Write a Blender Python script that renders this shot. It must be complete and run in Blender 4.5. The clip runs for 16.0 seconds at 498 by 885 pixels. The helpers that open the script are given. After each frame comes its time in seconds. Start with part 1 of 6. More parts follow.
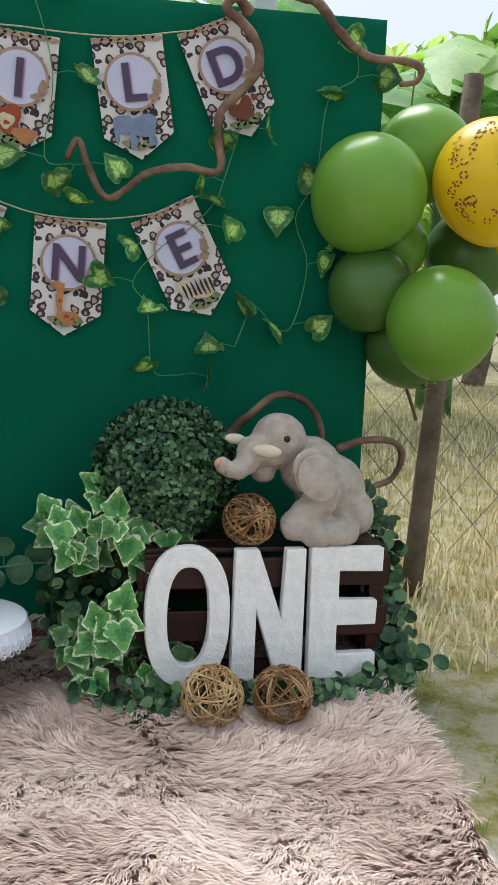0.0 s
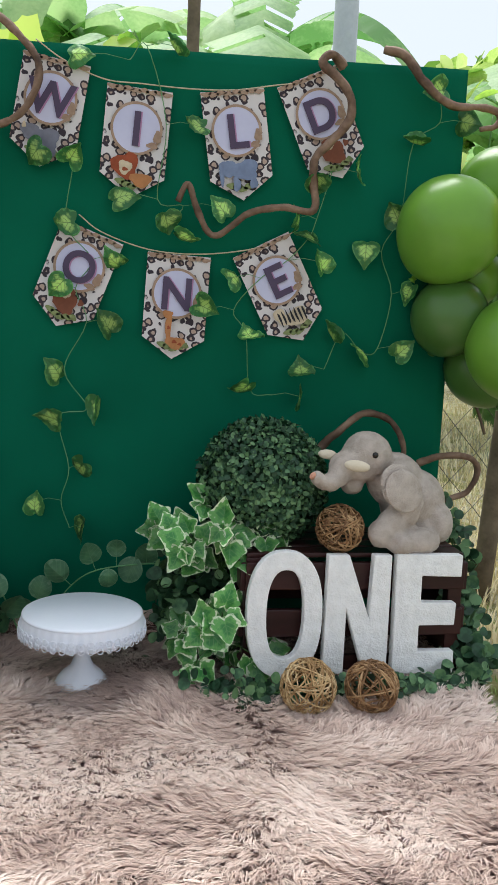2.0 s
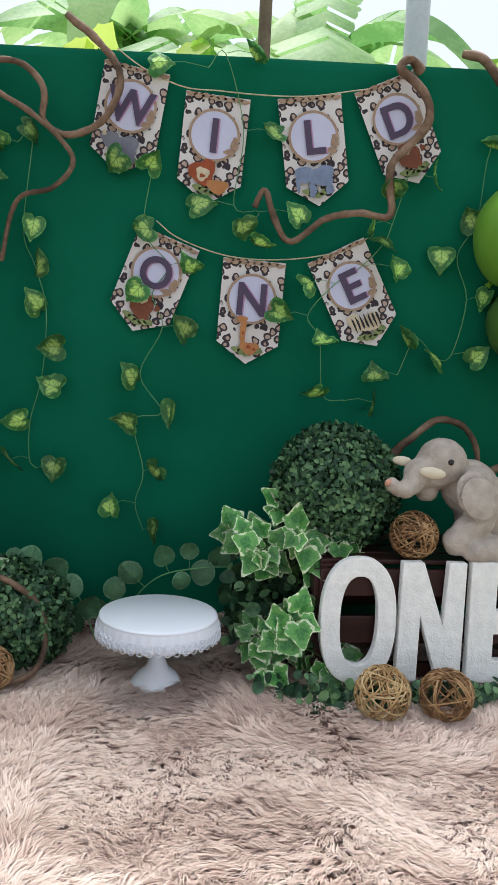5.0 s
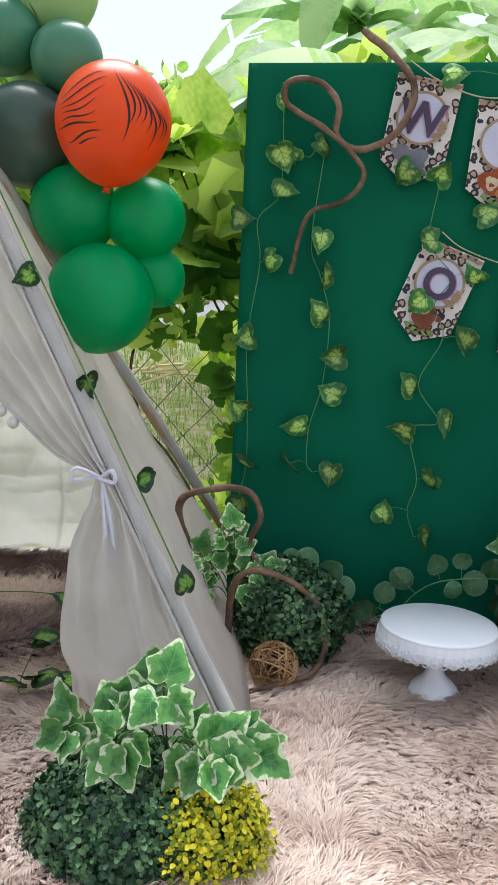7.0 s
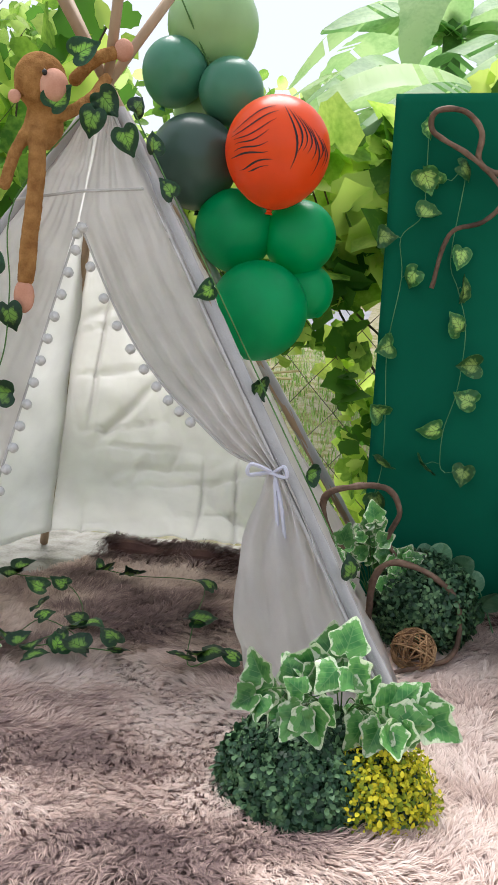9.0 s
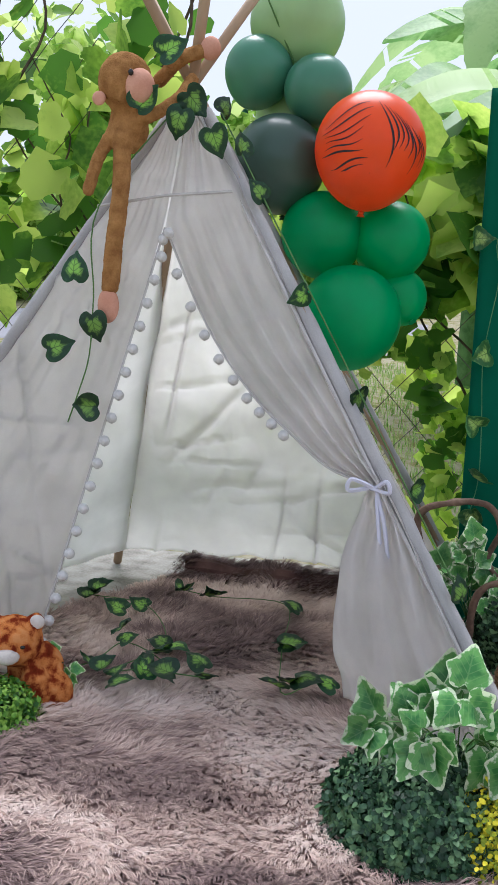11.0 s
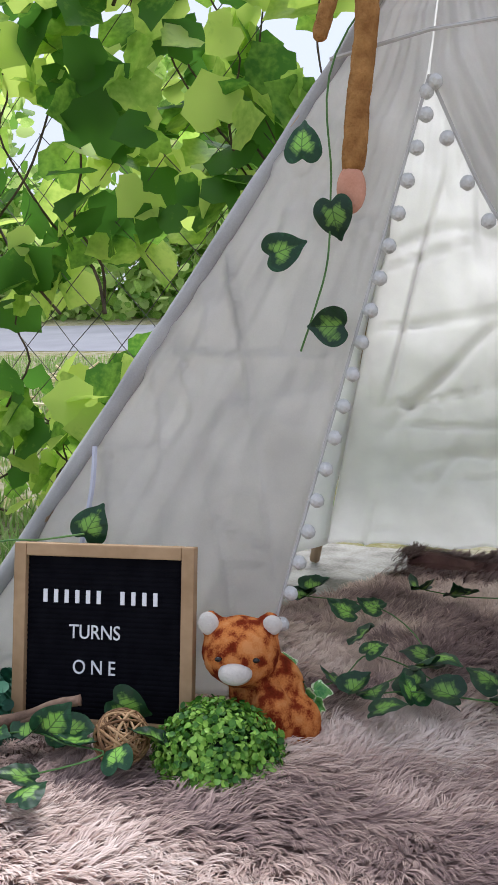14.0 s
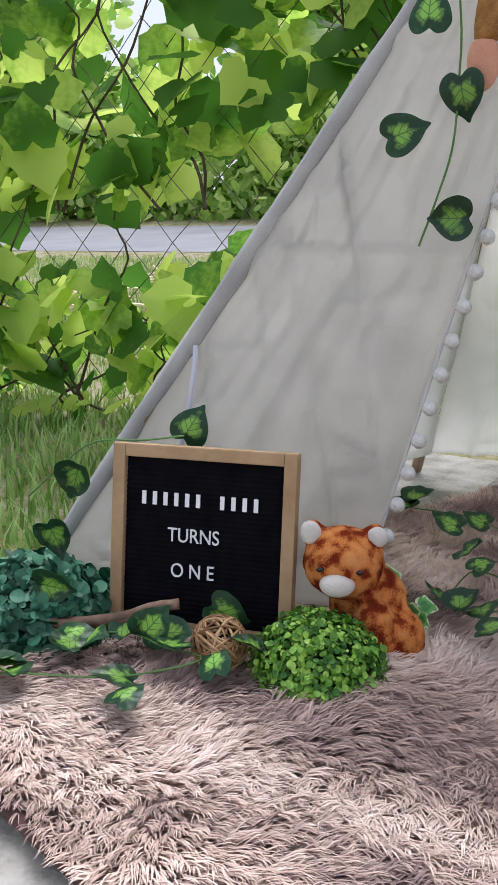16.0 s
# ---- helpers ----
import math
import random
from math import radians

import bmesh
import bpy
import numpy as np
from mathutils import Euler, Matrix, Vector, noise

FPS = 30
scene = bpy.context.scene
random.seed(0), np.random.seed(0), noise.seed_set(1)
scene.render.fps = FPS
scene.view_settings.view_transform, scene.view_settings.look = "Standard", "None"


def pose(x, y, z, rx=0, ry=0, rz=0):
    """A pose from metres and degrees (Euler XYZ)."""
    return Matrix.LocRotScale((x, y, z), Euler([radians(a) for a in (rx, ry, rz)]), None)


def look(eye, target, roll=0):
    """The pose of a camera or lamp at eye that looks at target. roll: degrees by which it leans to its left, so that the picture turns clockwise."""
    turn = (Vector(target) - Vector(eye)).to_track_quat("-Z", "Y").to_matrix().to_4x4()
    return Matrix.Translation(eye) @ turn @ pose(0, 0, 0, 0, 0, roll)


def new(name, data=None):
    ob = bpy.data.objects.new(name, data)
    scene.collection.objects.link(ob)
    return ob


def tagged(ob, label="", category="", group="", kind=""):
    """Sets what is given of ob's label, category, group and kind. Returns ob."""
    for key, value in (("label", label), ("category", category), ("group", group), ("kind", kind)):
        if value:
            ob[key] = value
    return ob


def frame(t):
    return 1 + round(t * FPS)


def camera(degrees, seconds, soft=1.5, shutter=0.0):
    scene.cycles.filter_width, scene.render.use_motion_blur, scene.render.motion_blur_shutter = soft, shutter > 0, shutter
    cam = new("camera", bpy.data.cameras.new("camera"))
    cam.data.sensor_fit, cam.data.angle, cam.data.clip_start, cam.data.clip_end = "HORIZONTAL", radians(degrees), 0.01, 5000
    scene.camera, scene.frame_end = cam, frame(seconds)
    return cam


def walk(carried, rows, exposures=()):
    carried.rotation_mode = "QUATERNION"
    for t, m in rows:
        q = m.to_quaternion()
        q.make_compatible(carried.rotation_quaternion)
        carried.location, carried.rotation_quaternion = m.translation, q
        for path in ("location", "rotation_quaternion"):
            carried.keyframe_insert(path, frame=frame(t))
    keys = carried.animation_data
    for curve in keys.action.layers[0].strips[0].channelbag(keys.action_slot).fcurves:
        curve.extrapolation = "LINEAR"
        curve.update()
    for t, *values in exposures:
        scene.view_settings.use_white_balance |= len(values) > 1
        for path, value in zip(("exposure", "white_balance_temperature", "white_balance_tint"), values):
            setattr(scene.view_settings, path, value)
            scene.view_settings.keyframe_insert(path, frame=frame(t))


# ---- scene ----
cam = camera(31.0, 16.0)
# seconds, eye x y z, yaw, pitch, lean to the left
PATH = [
    (0, -0.026, -1.796, 0.691, -12.68, -8.28, 2.47),
    (0.5, -0.041, -1.798, 0.695, -12.75, -8.25, 2.79),
    (1, -0.104, -1.929, 0.731, -12.21, -8.41, 2.80),
    (1.5, -0.129, -1.936, 0.733, -10.84, -8.34, 2.63),
    (2, -0.147, -1.944, 0.735, -9.52, -8.20, 2.62),
    (2.5, -0.175, -1.960, 0.737, -8.59, -8.33, 2.67),
    (3, -0.178, -1.939, 0.735, -7.09, -8.64, 2.41),
    (5.5, -0.220, -1.944, 0.755, -5.93, -8.35, 2.99),
    (6, -0.274, -1.946, 0.797, -2.03, -9.44, 2.71),
    (6.5, -0.337, -1.953, 0.811, 1.78, -10.04, 2.56),
    (7, -0.402, -1.967, 0.813, 5.32, -10.55, 2.63),
    (7.5, -0.443, -1.977, 0.798, 7.02, -11.45, 2.77),
    (8, -0.470, -1.982, 0.793, 7.66, -12.16, 3.32),
    (8.5, -0.515, -2.026, 0.804, 8.82, -11.27, 3.01),
    (9, -0.562, -2.152, 0.828, 9.38, -10.53, 2.92),
    (11.5, -0.714, -2.069, 0.792, 14.41, -9.54, 1.65),
    (12, -0.775, -2.098, 0.785, 16.28, -10.67, 0.97),
    (12.5, -0.797, -2.081, 0.780, 17.02, -12.00, -0.14),
    (13, -0.859, -1.969, 0.730, 17.71, -11.23, -1.08),
    (13.5, -0.945, -1.821, 0.657, 18.31, -8.86, -1.41),
    (14, -1.020, -1.707, 0.596, 19.73, -8.24, -0.98),
    (14.5, -1.051, -1.653, 0.571, 20.53, -9.87, -0.17),
    (15, -1.055, -1.651, 0.571, 21.62, -11.82, 0.21),
    (15.5, -1.057, -1.654, 0.579, 24.23, -13.17, -0.46),
    (16, -1.060, -1.656, 0.581, 25.82, -14.17, -0.63),
]


def aim(x, y, z, yaw, pitch, lean):
    a, b = radians(yaw), radians(pitch)
    ahead = Vector((-math.sin(a) * math.cos(b), math.cos(a) * math.cos(b), math.sin(b)))
    return look((x, y, z), Vector((x, y, z)) + 2 * ahead, lean)


walk(cam, [(t, aim(*row)) for t, *row in PATH], [(0.0, 0.0, 6100, 8), (5.5, 0.12, 6150, 9), (9.0, 0.12, 6150, 13), (11.5, -0.02, 5720, 15), (12.5, -0.02, 5720, 15), (16.0, 0.0, 5930, 15)])

# ---- light: bright overcast sky, a wide soft sun high behind the set ----
world = bpy.data.worlds.new("sky")
world.use_nodes = True
scene.world = world
wn = world.node_tree.nodes
sky = wn.new("ShaderNodeTexSky")
sky.sky_type, sky.sun_disc = "NISHITA", False
sky.sun_elevation, sky.sun_rotation = radians(62), radians(-10)
sky.air_density, sky.dust_density, sky.ozone_density = 1.0, 4.0, 0.6
haze = wn.new("ShaderNodeMixRGB")
haze.inputs[0].default_value = 0.72
haze.inputs[2].default_value = (9.5, 9.8, 10.2, 1)
world.node_tree.links.new(sky.outputs[0], haze.inputs[1])
world.node_tree.links.new(haze.outputs[0], wn["Background"].inputs[0])
wn["Background"].inputs[1].default_value = 0.108
sun = new("sun", bpy.data.lights.new("sun", "SUN"))
sun.data.energy, sun.data.angle, sun.data.color = 4.0, radians(35), (1.0, 0.96, 0.9)
sun.matrix_world = look((-0.3, 1.75, 3.4), (0, 0, 0))


# ---- materials ----
def shader(name):
    m = bpy.data.materials.new(name)
    m.use_nodes = True
    t = m.node_tree
    return m, t.nodes, t.links, t.nodes["Principled BSDF"]


def ramp(nodes, stops):
    r = nodes.new("ShaderNodeValToRGB")
    e = r.color_ramp.elements
    while len(e) < len(stops):
        e.new(0.5)
    for el, (p, c) in zip(e, stops):
        el.position, el.color = p, (*c, 1)
    return r


def surface(name, colours, scale=20, rough=0.7, bump=0.2, fine=150, spec=0.3, detail=5, coords="Object", random_by="", translucent=0.0, metal=0.0, stretch=(1, 1, 1), spread=0.25):
    """Two-scale noise colour with fine relief."""
    m, n, l, b = shader(name)
    co = n.new("ShaderNodeTexCoord")
    mp = n.new("ShaderNodeMapping")
    mp.inputs["Scale"].default_value = stretch
    l.new(co.outputs[coords], mp.inputs[0])
    big = n.new("ShaderNodeTexNoise")
    big.inputs["Scale"].default_value, big.inputs["Detail"].default_value = scale, detail
    l.new(mp.outputs[0], big.inputs["Vector"])
    small = n.new("ShaderNodeTexNoise")
    small.inputs["Scale"].default_value, small.inputs["Detail"].default_value = fine, 3
    l.new(mp.outputs[0], small.inputs["Vector"])
    mixer = n.new("ShaderNodeMath")
    mixer.operation = "MULTIPLY_ADD"
    mixer.inputs[1].default_value = 0.3
    l.new(small.outputs[0], mixer.inputs[0])
    sub = n.new("ShaderNodeMath")
    sub.operation = "SUBTRACT"
    sub.inputs[1].default_value = 0.15
    l.new(big.outputs[0], sub.inputs[0])
    l.new(sub.outputs[0], mixer.inputs[2])
    value = mixer.outputs[0]
    if random_by:
        if random_by == "island":
            g = n.new("ShaderNodeNewGeometry").outputs["Random Per Island"]
        else:
            g = n.new("ShaderNodeObjectInfo").outputs["Random"]
        add = n.new("ShaderNodeMath")
        add.operation = "MULTIPLY_ADD"
        add.inputs[1].default_value = spread * 2
        l.new(g, add.inputs[0])
        s2 = n.new("ShaderNodeMath")
        s2.operation = "SUBTRACT"
        s2.inputs[1].default_value = spread
        l.new(value, s2.inputs[0])
        l.new(s2.outputs[0], add.inputs[2])
        value = add.outputs[0]
    k = len(colours)
    r = ramp(n, [(0.3 + 0.4 * i / max(1, k - 1), c) for i, c in enumerate(colours)])
    l.new(value, r.inputs[0])
    l.new(r.outputs[0], b.inputs["Base Color"])
    b.inputs["Roughness"].default_value = rough
    b.inputs["Specular IOR Level"].default_value = spec
    b.inputs["Metallic"].default_value = metal
    if bump:
        bp = n.new("ShaderNodeBump")
        bp.inputs["Strength"].default_value, bp.inputs["Distance"].default_value = bump, 0.01
        l.new(mixer.outputs[0], bp.inputs["Height"])
        l.new(bp.outputs[0], b.inputs["Normal"])
    if translucent:
        tr = n.new("ShaderNodeBsdfTranslucent")
        l.new(r.outputs[0], tr.inputs[0])
        mx = n.new("ShaderNodeMixShader")
        mx.inputs[0].default_value = translucent
        l.new(b.outputs[0], mx.inputs[1])
        l.new(tr.outputs[0], mx.inputs[2])
        l.new(mx.outputs[0], n["Material Output"].inputs[0])
    return m


def leaf_paint(name, inner, outer, edge, mid=0.42, gloss=0.45, translucent=0.25, rim=0.86, vein=(0.02, 0.07, 0.02), veins=0.6):
    """Variegated leaf: colour by the distance from the leaf's middle, broken by noise, with a net of veins."""
    m, n, l, b = shader(name)

    def calc(op, a, c=None, d=None):
        q = n.new("ShaderNodeMath")
        q.operation = op
        for k, val in enumerate((a, c, d)):
            if val is None:
                continue
            if isinstance(val, (int, float)):
                q.inputs[k].default_value = val
            else:
                l.new(val, q.inputs[k])
        return q.outputs[0]

    uv = n.new("ShaderNodeUVMap")
    uv.uv_map = "UVMap"
    ln = n.new("ShaderNodeVectorMath")
    ln.operation = "LENGTH"
    l.new(uv.outputs[0], ln.inputs[0])
    co = n.new("ShaderNodeTexCoord")
    inf = n.new("ShaderNodeObjectInfo")
    shift = n.new("ShaderNodeVectorMath")
    shift.operation = "ADD"
    l.new(co.outputs["Object"], shift.inputs[0])
    l.new(calc("MULTIPLY", inf.outputs["Random"], 37.0), shift.inputs[1])
    ns = n.new("ShaderNodeTexNoise")
    ns.inputs["Scale"].default_value, ns.inputs["Detail"].default_value = 4.5, 4
    l.new(shift.outputs[0], ns.inputs["Vector"])
    away = calc("MULTIPLY_ADD", ns.outputs[0], 1.1, calc("SUBTRACT", ln.outputs["Value"], 0.55))
    r = ramp(n, [(mid - 0.14, inner), (mid + 0.14, outer), (rim, outer), (min(0.99, rim + 0.09), edge)])
    l.new(away, r.inputs[0])
    flat = n.new("ShaderNodeUVMap")
    flat.uv_map = "Leaf"
    sep = n.new("ShaderNodeSeparateXYZ")
    l.new(flat.outputs[0], sep.inputs[0])
    side = calc("ABSOLUTE", sep.outputs[0])
    saw = calc("ABSOLUTE", calc("SUBTRACT", calc("FRACT", calc("MULTIPLY", calc("MULTIPLY_ADD", side, -0.9, sep.outputs[1]), 5.2)), 0.5))
    line = calc("MAXIMUM", calc("LESS_THAN", saw, 0.075), calc("LESS_THAN", side, 0.016))
    mx0 = n.new("ShaderNodeMixRGB")
    l.new(calc("MULTIPLY", line, veins), mx0.inputs[0])
    l.new(r.outputs[0], mx0.inputs[1])
    mx0.inputs[2].default_value = (*vein, 1)
    tint = n.new("ShaderNodeHueSaturation")
    l.new(calc("MULTIPLY_ADD", inf.outputs["Random"], 0.7, 0.62), tint.inputs["Value"])
    l.new(mx0.outputs[0], tint.inputs["Color"])
    l.new(tint.outputs[0], b.inputs["Base Color"])
    b.inputs["Roughness"].default_value = gloss
    tr = n.new("ShaderNodeBsdfTranslucent")
    l.new(tint.outputs[0], tr.inputs[0])
    mx = n.new("ShaderNodeMixShader")
    mx.inputs[0].default_value = translucent
    l.new(b.outputs[0], mx.inputs[1])
    l.new(tr.outputs[0], mx.inputs[2])
    l.new(mx.outputs[0], n["Material Output"].inputs[0])
    return m


M = {}
M["concrete"] = surface("concrete", [(0.2, 0.19, 0.16), (0.36, 0.34, 0.3), (0.46, 0.44, 0.4)], 14, 0.95, 0.6, 130)
M["ground"] = surface("mossy_ground", [(0.12, 0.125, 0.025), (0.22, 0.2, 0.075), (0.33, 0.3, 0.22), (0.19, 0.18, 0.055)], 9.0, 0.95, 0.7, 90)
M["cloth"] = surface("green_cloth", [(0.003, 0.1, 0.054), (0.005, 0.135, 0.074)], 2.5, 0.85, 0.05, 700, 0.1)
M["canvas"] = surface("cotton_canvas", [(0.84, 0.825, 0.81), (0.93, 0.915, 0.9)], 13, 0.9, 1.0, 420, 0.1, translucent=0.86)
M["sleeve"] = surface("canvas_hem", [(0.36, 0.35, 0.345), (0.5, 0.49, 0.48)], 9, 0.9, 0.4, 420, 0.1)
M["pole"] = surface("pine_pole", [(0.3, 0.2, 0.12), (0.48, 0.35, 0.23)], 6, 0.6, 0.1, 60, stretch=(1, 1, 0.15))
M["foam"] = surface("foam_board", [(0.82, 0.82, 0.8), (0.93, 0.93, 0.91)], 40, 0.75, 0.6, 260, 0.2)
M["mahogany"] = surface("dark_red_wood", [(0.02, 0.006, 0.006), (0.055, 0.017, 0.015)], 8, 0.4, 0.15, 60, stretch=(0.2, 1, 1))
M["plate"] = surface("white_enamel", [(0.78, 0.82, 0.9), (0.84, 0.87, 0.94)], 6, 0.35, 0.02, 200, 0.5)
M["rattan"] = surface("rattan", [(0.26, 0.15, 0.06), (0.5, 0.34, 0.16), (0.62, 0.46, 0.26)], 30, 0.6, 0.2, 200, random_by="object")
M["rattan_dark"] = surface("brown_rattan", [(0.14, 0.07, 0.028), (0.32, 0.18, 0.08), (0.44, 0.28, 0.14)], 30, 0.6, 0.2, 200, random_by="object")
M["branch"] = surface("dry_branch", [(0.07, 0.042, 0.028), (0.17, 0.105, 0.07), (0.3, 0.2, 0.14)], 14, 0.75, 0.7, 90)
M["box"] = surface("boxwood_leaf", [(0.015, 0.05, 0.022), (0.04, 0.11, 0.05), (0.15, 0.28, 0.12)], 30, 0.5, 0.0, 100, 0.4, random_by="island", translucent=0.1)
M["box_light"] = surface("clover_leaf", [(0.03, 0.12, 0.012), (0.13, 0.32, 0.03), (0.34, 0.58, 0.09)], 30, 0.5, 0.0, 100, 0.4, random_by="island", translucent=0.15)
M["box_teal"] = surface("teal_leaf", [(0.01, 0.06, 0.035), (0.03, 0.14, 0.08), (0.08, 0.24, 0.14)], 30, 0.5, 0.0, 100, 0.4, random_by="island", translucent=0.1)
M["yellow"] = surface("yellow_flower", [(0.22, 0.3, 0.02), (0.58, 0.55, 0.02), (0.85, 0.75, 0.04)], 25, 0.6, 0.0, 100, 0.3, random_by="island", translucent=0.15)
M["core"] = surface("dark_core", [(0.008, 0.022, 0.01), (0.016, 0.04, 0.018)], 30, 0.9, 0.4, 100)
M["ivy"] = leaf_paint("ivy_leaf", (0.05, 0.23, 0.05), (0.14, 0.39, 0.09), (0.74, 0.84, 0.58), 0.5, gloss=0.35, rim=0.84, vein=(0.3, 0.5, 0.18), veins=0.25)
M["vine"] = leaf_paint("pothos_leaf", (0.5, 0.74, 0.2), (0.045, 0.19, 0.05), (0.12, 0.36, 0.1), 0.52, rim=0.9, vein=(0.06, 0.18, 0.03))
M["vine_dark"] = leaf_paint("dark_pothos_leaf", (0.26, 0.52, 0.08), (0.012, 0.06, 0.022), (0.02, 0.09, 0.03), 0.5, rim=0.9, vein=(0.01, 0.05, 0.015))
M["euca"] = leaf_paint("eucalyptus_leaf", (0.1, 0.24, 0.11), (0.075, 0.2, 0.095), (0.14, 0.28, 0.15), 0.5, rim=0.9, vein=(0.16, 0.3, 0.15), veins=0.35)
M["grape"] = surface("grape_leaf", [(0.09, 0.23, 0.03), (0.36, 0.58, 0.08), (0.68, 0.84, 0.18)], 5, 0.5, 0.1, 60, 0.4, random_by="island", translucent=0.7, spread=0.5)
# far foliage: strong sunlight is put into this paler leaf colour
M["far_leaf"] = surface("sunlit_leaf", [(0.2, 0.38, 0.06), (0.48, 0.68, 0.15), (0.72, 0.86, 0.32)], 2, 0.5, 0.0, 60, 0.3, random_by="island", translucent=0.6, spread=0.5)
M["banana"] = surface("banana_leaf", [(0.16, 0.36, 0.1), (0.32, 0.55, 0.2), (0.5, 0.7, 0.3)], 3, 0.45, 0.2, 40, 0.4, random_by="object", translucent=0.5)
M["pale_stem"] = surface("pale_green_stem", [(0.07, 0.22, 0.08), (0.16, 0.34, 0.15)], 20, 0.5, 0, 100)
M["stem"] = surface("green_stem", [(0.05, 0.13, 0.03), (0.12, 0.25, 0.07)], 20, 0.6, 0, 100)
M["twig"] = surface("brown_twig", [(0.05, 0.035, 0.025), (0.14, 0.1, 0.07)], 20, 0.8, 0.3, 100)
M["wire"] = surface("fence_wire", [(0.07, 0.065, 0.06), (0.16, 0.14, 0.12)], 40, 0.6, 0.1, 200, metal=0.3)
M["trunk"] = surface("tree_trunk", [(0.09, 0.07, 0.05), (0.22, 0.17, 0.12)], 12, 0.9, 0.6, 80)
M["steel"] = surface("grey_steel", [(0.42, 0.46, 0.5), (0.58, 0.62, 0.66)], 5, 0.45, 0.05, 100, 0.5, metal=0.2)
M["asphalt"] = surface("asphalt", [(0.22, 0.22, 0.24), (0.3, 0.3, 0.32)], 1.2, 0.9, 0.1, 60)
M["grass"] = surface("grass", [(0.16, 0.3, 0.06), (0.32, 0.5, 0.14), (0.5, 0.6, 0.25)], 2.5, 0.9, 0.6, 40, random_by="island", translucent=0.3)
M["straw"] = surface("dry_grass", [(0.6, 0.49, 0.27), (0.78, 0.67, 0.42), (0.86, 0.77, 0.53)], 4, 0.9, 0.4, 50, random_by="island")
M["fur_base"] = surface("rug_backing", [(0.32, 0.22, 0.195), (0.44, 0.32, 0.28)], 20, 0.95, 0.5, 100)
M["rim"] = surface("rug_binding", [(0.07, 0.035, 0.03), (0.13, 0.07, 0.06)], 20, 0.9, 0.3, 100)
M["elephant"] = surface("grey_plush", [(0.4, 0.34, 0.29), (0.56, 0.49, 0.43)], 40, 0.95, 0.8, 420, 0.05)
M["tusk"] = surface("cream_felt", [(0.66, 0.58, 0.44), (0.76, 0.68, 0.54)], 20, 0.9, 0.2, 300)
M["eye"] = surface("black_bead", [(0.006, 0.005, 0.004), (0.012, 0.01, 0.008)], 20, 0.12, 0, 100, 0.5)
M["monkey"] = surface("brown_plush", [(0.26, 0.12, 0.04), (0.48, 0.25, 0.09)], 40, 0.95, 1.0, 300, 0.05)
M["pink"] = surface("pink_plush", [(0.55, 0.26, 0.17), (0.7, 0.38, 0.27)], 20, 0.95, 0.3, 300)
M["tiger"] = surface("spotted_plush", [(0.12, 0.018, 0.006), (0.2, 0.03, 0.01), (0.55, 0.19, 0.05), (0.62, 0.26, 0.09)], 44, 0.95, 0.5, 420, 0.05, detail=1.5)
M["muzzle"] = surface("white_plush", [(0.55, 0.5, 0.45), (0.7, 0.66, 0.6)], 20, 0.95, 0.4, 300)
M["oak"] = surface("oak_frame", [(0.32, 0.2, 0.1), (0.48, 0.32, 0.18)], 8, 0.55, 0.15, 70, stretch=(1, 0.2, 1))
M["felt"] = surface("black_felt", [(0.004, 0.004, 0.006), (0.008, 0.008, 0.011)], 40, 0.95, 0.1, 400, 0.05)
M["white"] = surface("white_plastic", [(0.8, 0.8, 0.82), (0.86, 0.86, 0.88)], 20, 0.4, 0, 100)
M["paper"] = surface("lilac_paper", [(0.52, 0.52, 0.7), (0.6, 0.6, 0.78)], 8, 0.8, 0, 100)
M["plum"] = surface("plum_print", [(0.075, 0.055, 0.1), (0.1, 0.075, 0.125)], 8, 0.8, 0, 100)
M["mauve"] = surface("mauve_print", [(0.42, 0.22, 0.4), (0.5, 0.28, 0.46)], 8, 0.8, 0, 100)
M["tan"] = surface("tan_print", [(0.3, 0.2, 0.14), (0.42, 0.3, 0.22)], 60, 0.8, 0, 200)
M["olive"] = surface("olive_print", [(0.16, 0.2, 0.08), (0.28, 0.32, 0.14)], 60, 0.8, 0, 200)
M["cord"] = surface("jute_cord", [(0.5, 0.42, 0.28), (0.62, 0.54, 0.38)], 60, 0.9, 0.2, 200)
M["ribbon"] = surface("lilac_ribbon", [(0.66, 0.66, 0.76), (0.74, 0.74, 0.84)], 20, 0.4, 0, 100, translucent=0.2)
M["pompom"] = surface("pompom", [(0.55, 0.54, 0.52), (0.7, 0.69, 0.67)], 60, 0.95, 0.8, 300)
M["seam"] = surface("canvas_seam", [(0.46, 0.44, 0.42), (0.56, 0.54, 0.52)], 20, 0.9, 0.2, 300)
for key, rgb in (("grey", (0.2, 0.2, 0.25)), ("rust", (0.3, 0.07, 0.03)), ("blue", (0.2, 0.25, 0.38)), ("ochre", (0.45, 0.2, 0.08)), ("brown", (0.2, 0.07, 0.04)), ("ink", (0.03, 0.03, 0.035)), ("cream", (0.6, 0.5, 0.36)), ("red", (0.6, 0.04, 0.03))):
    M["print_" + key] = surface("print_" + key, [tuple(0.85 * c for c in rgb), tuple(1.1 * c for c in rgb)], 60, 0.8, 0, 200)


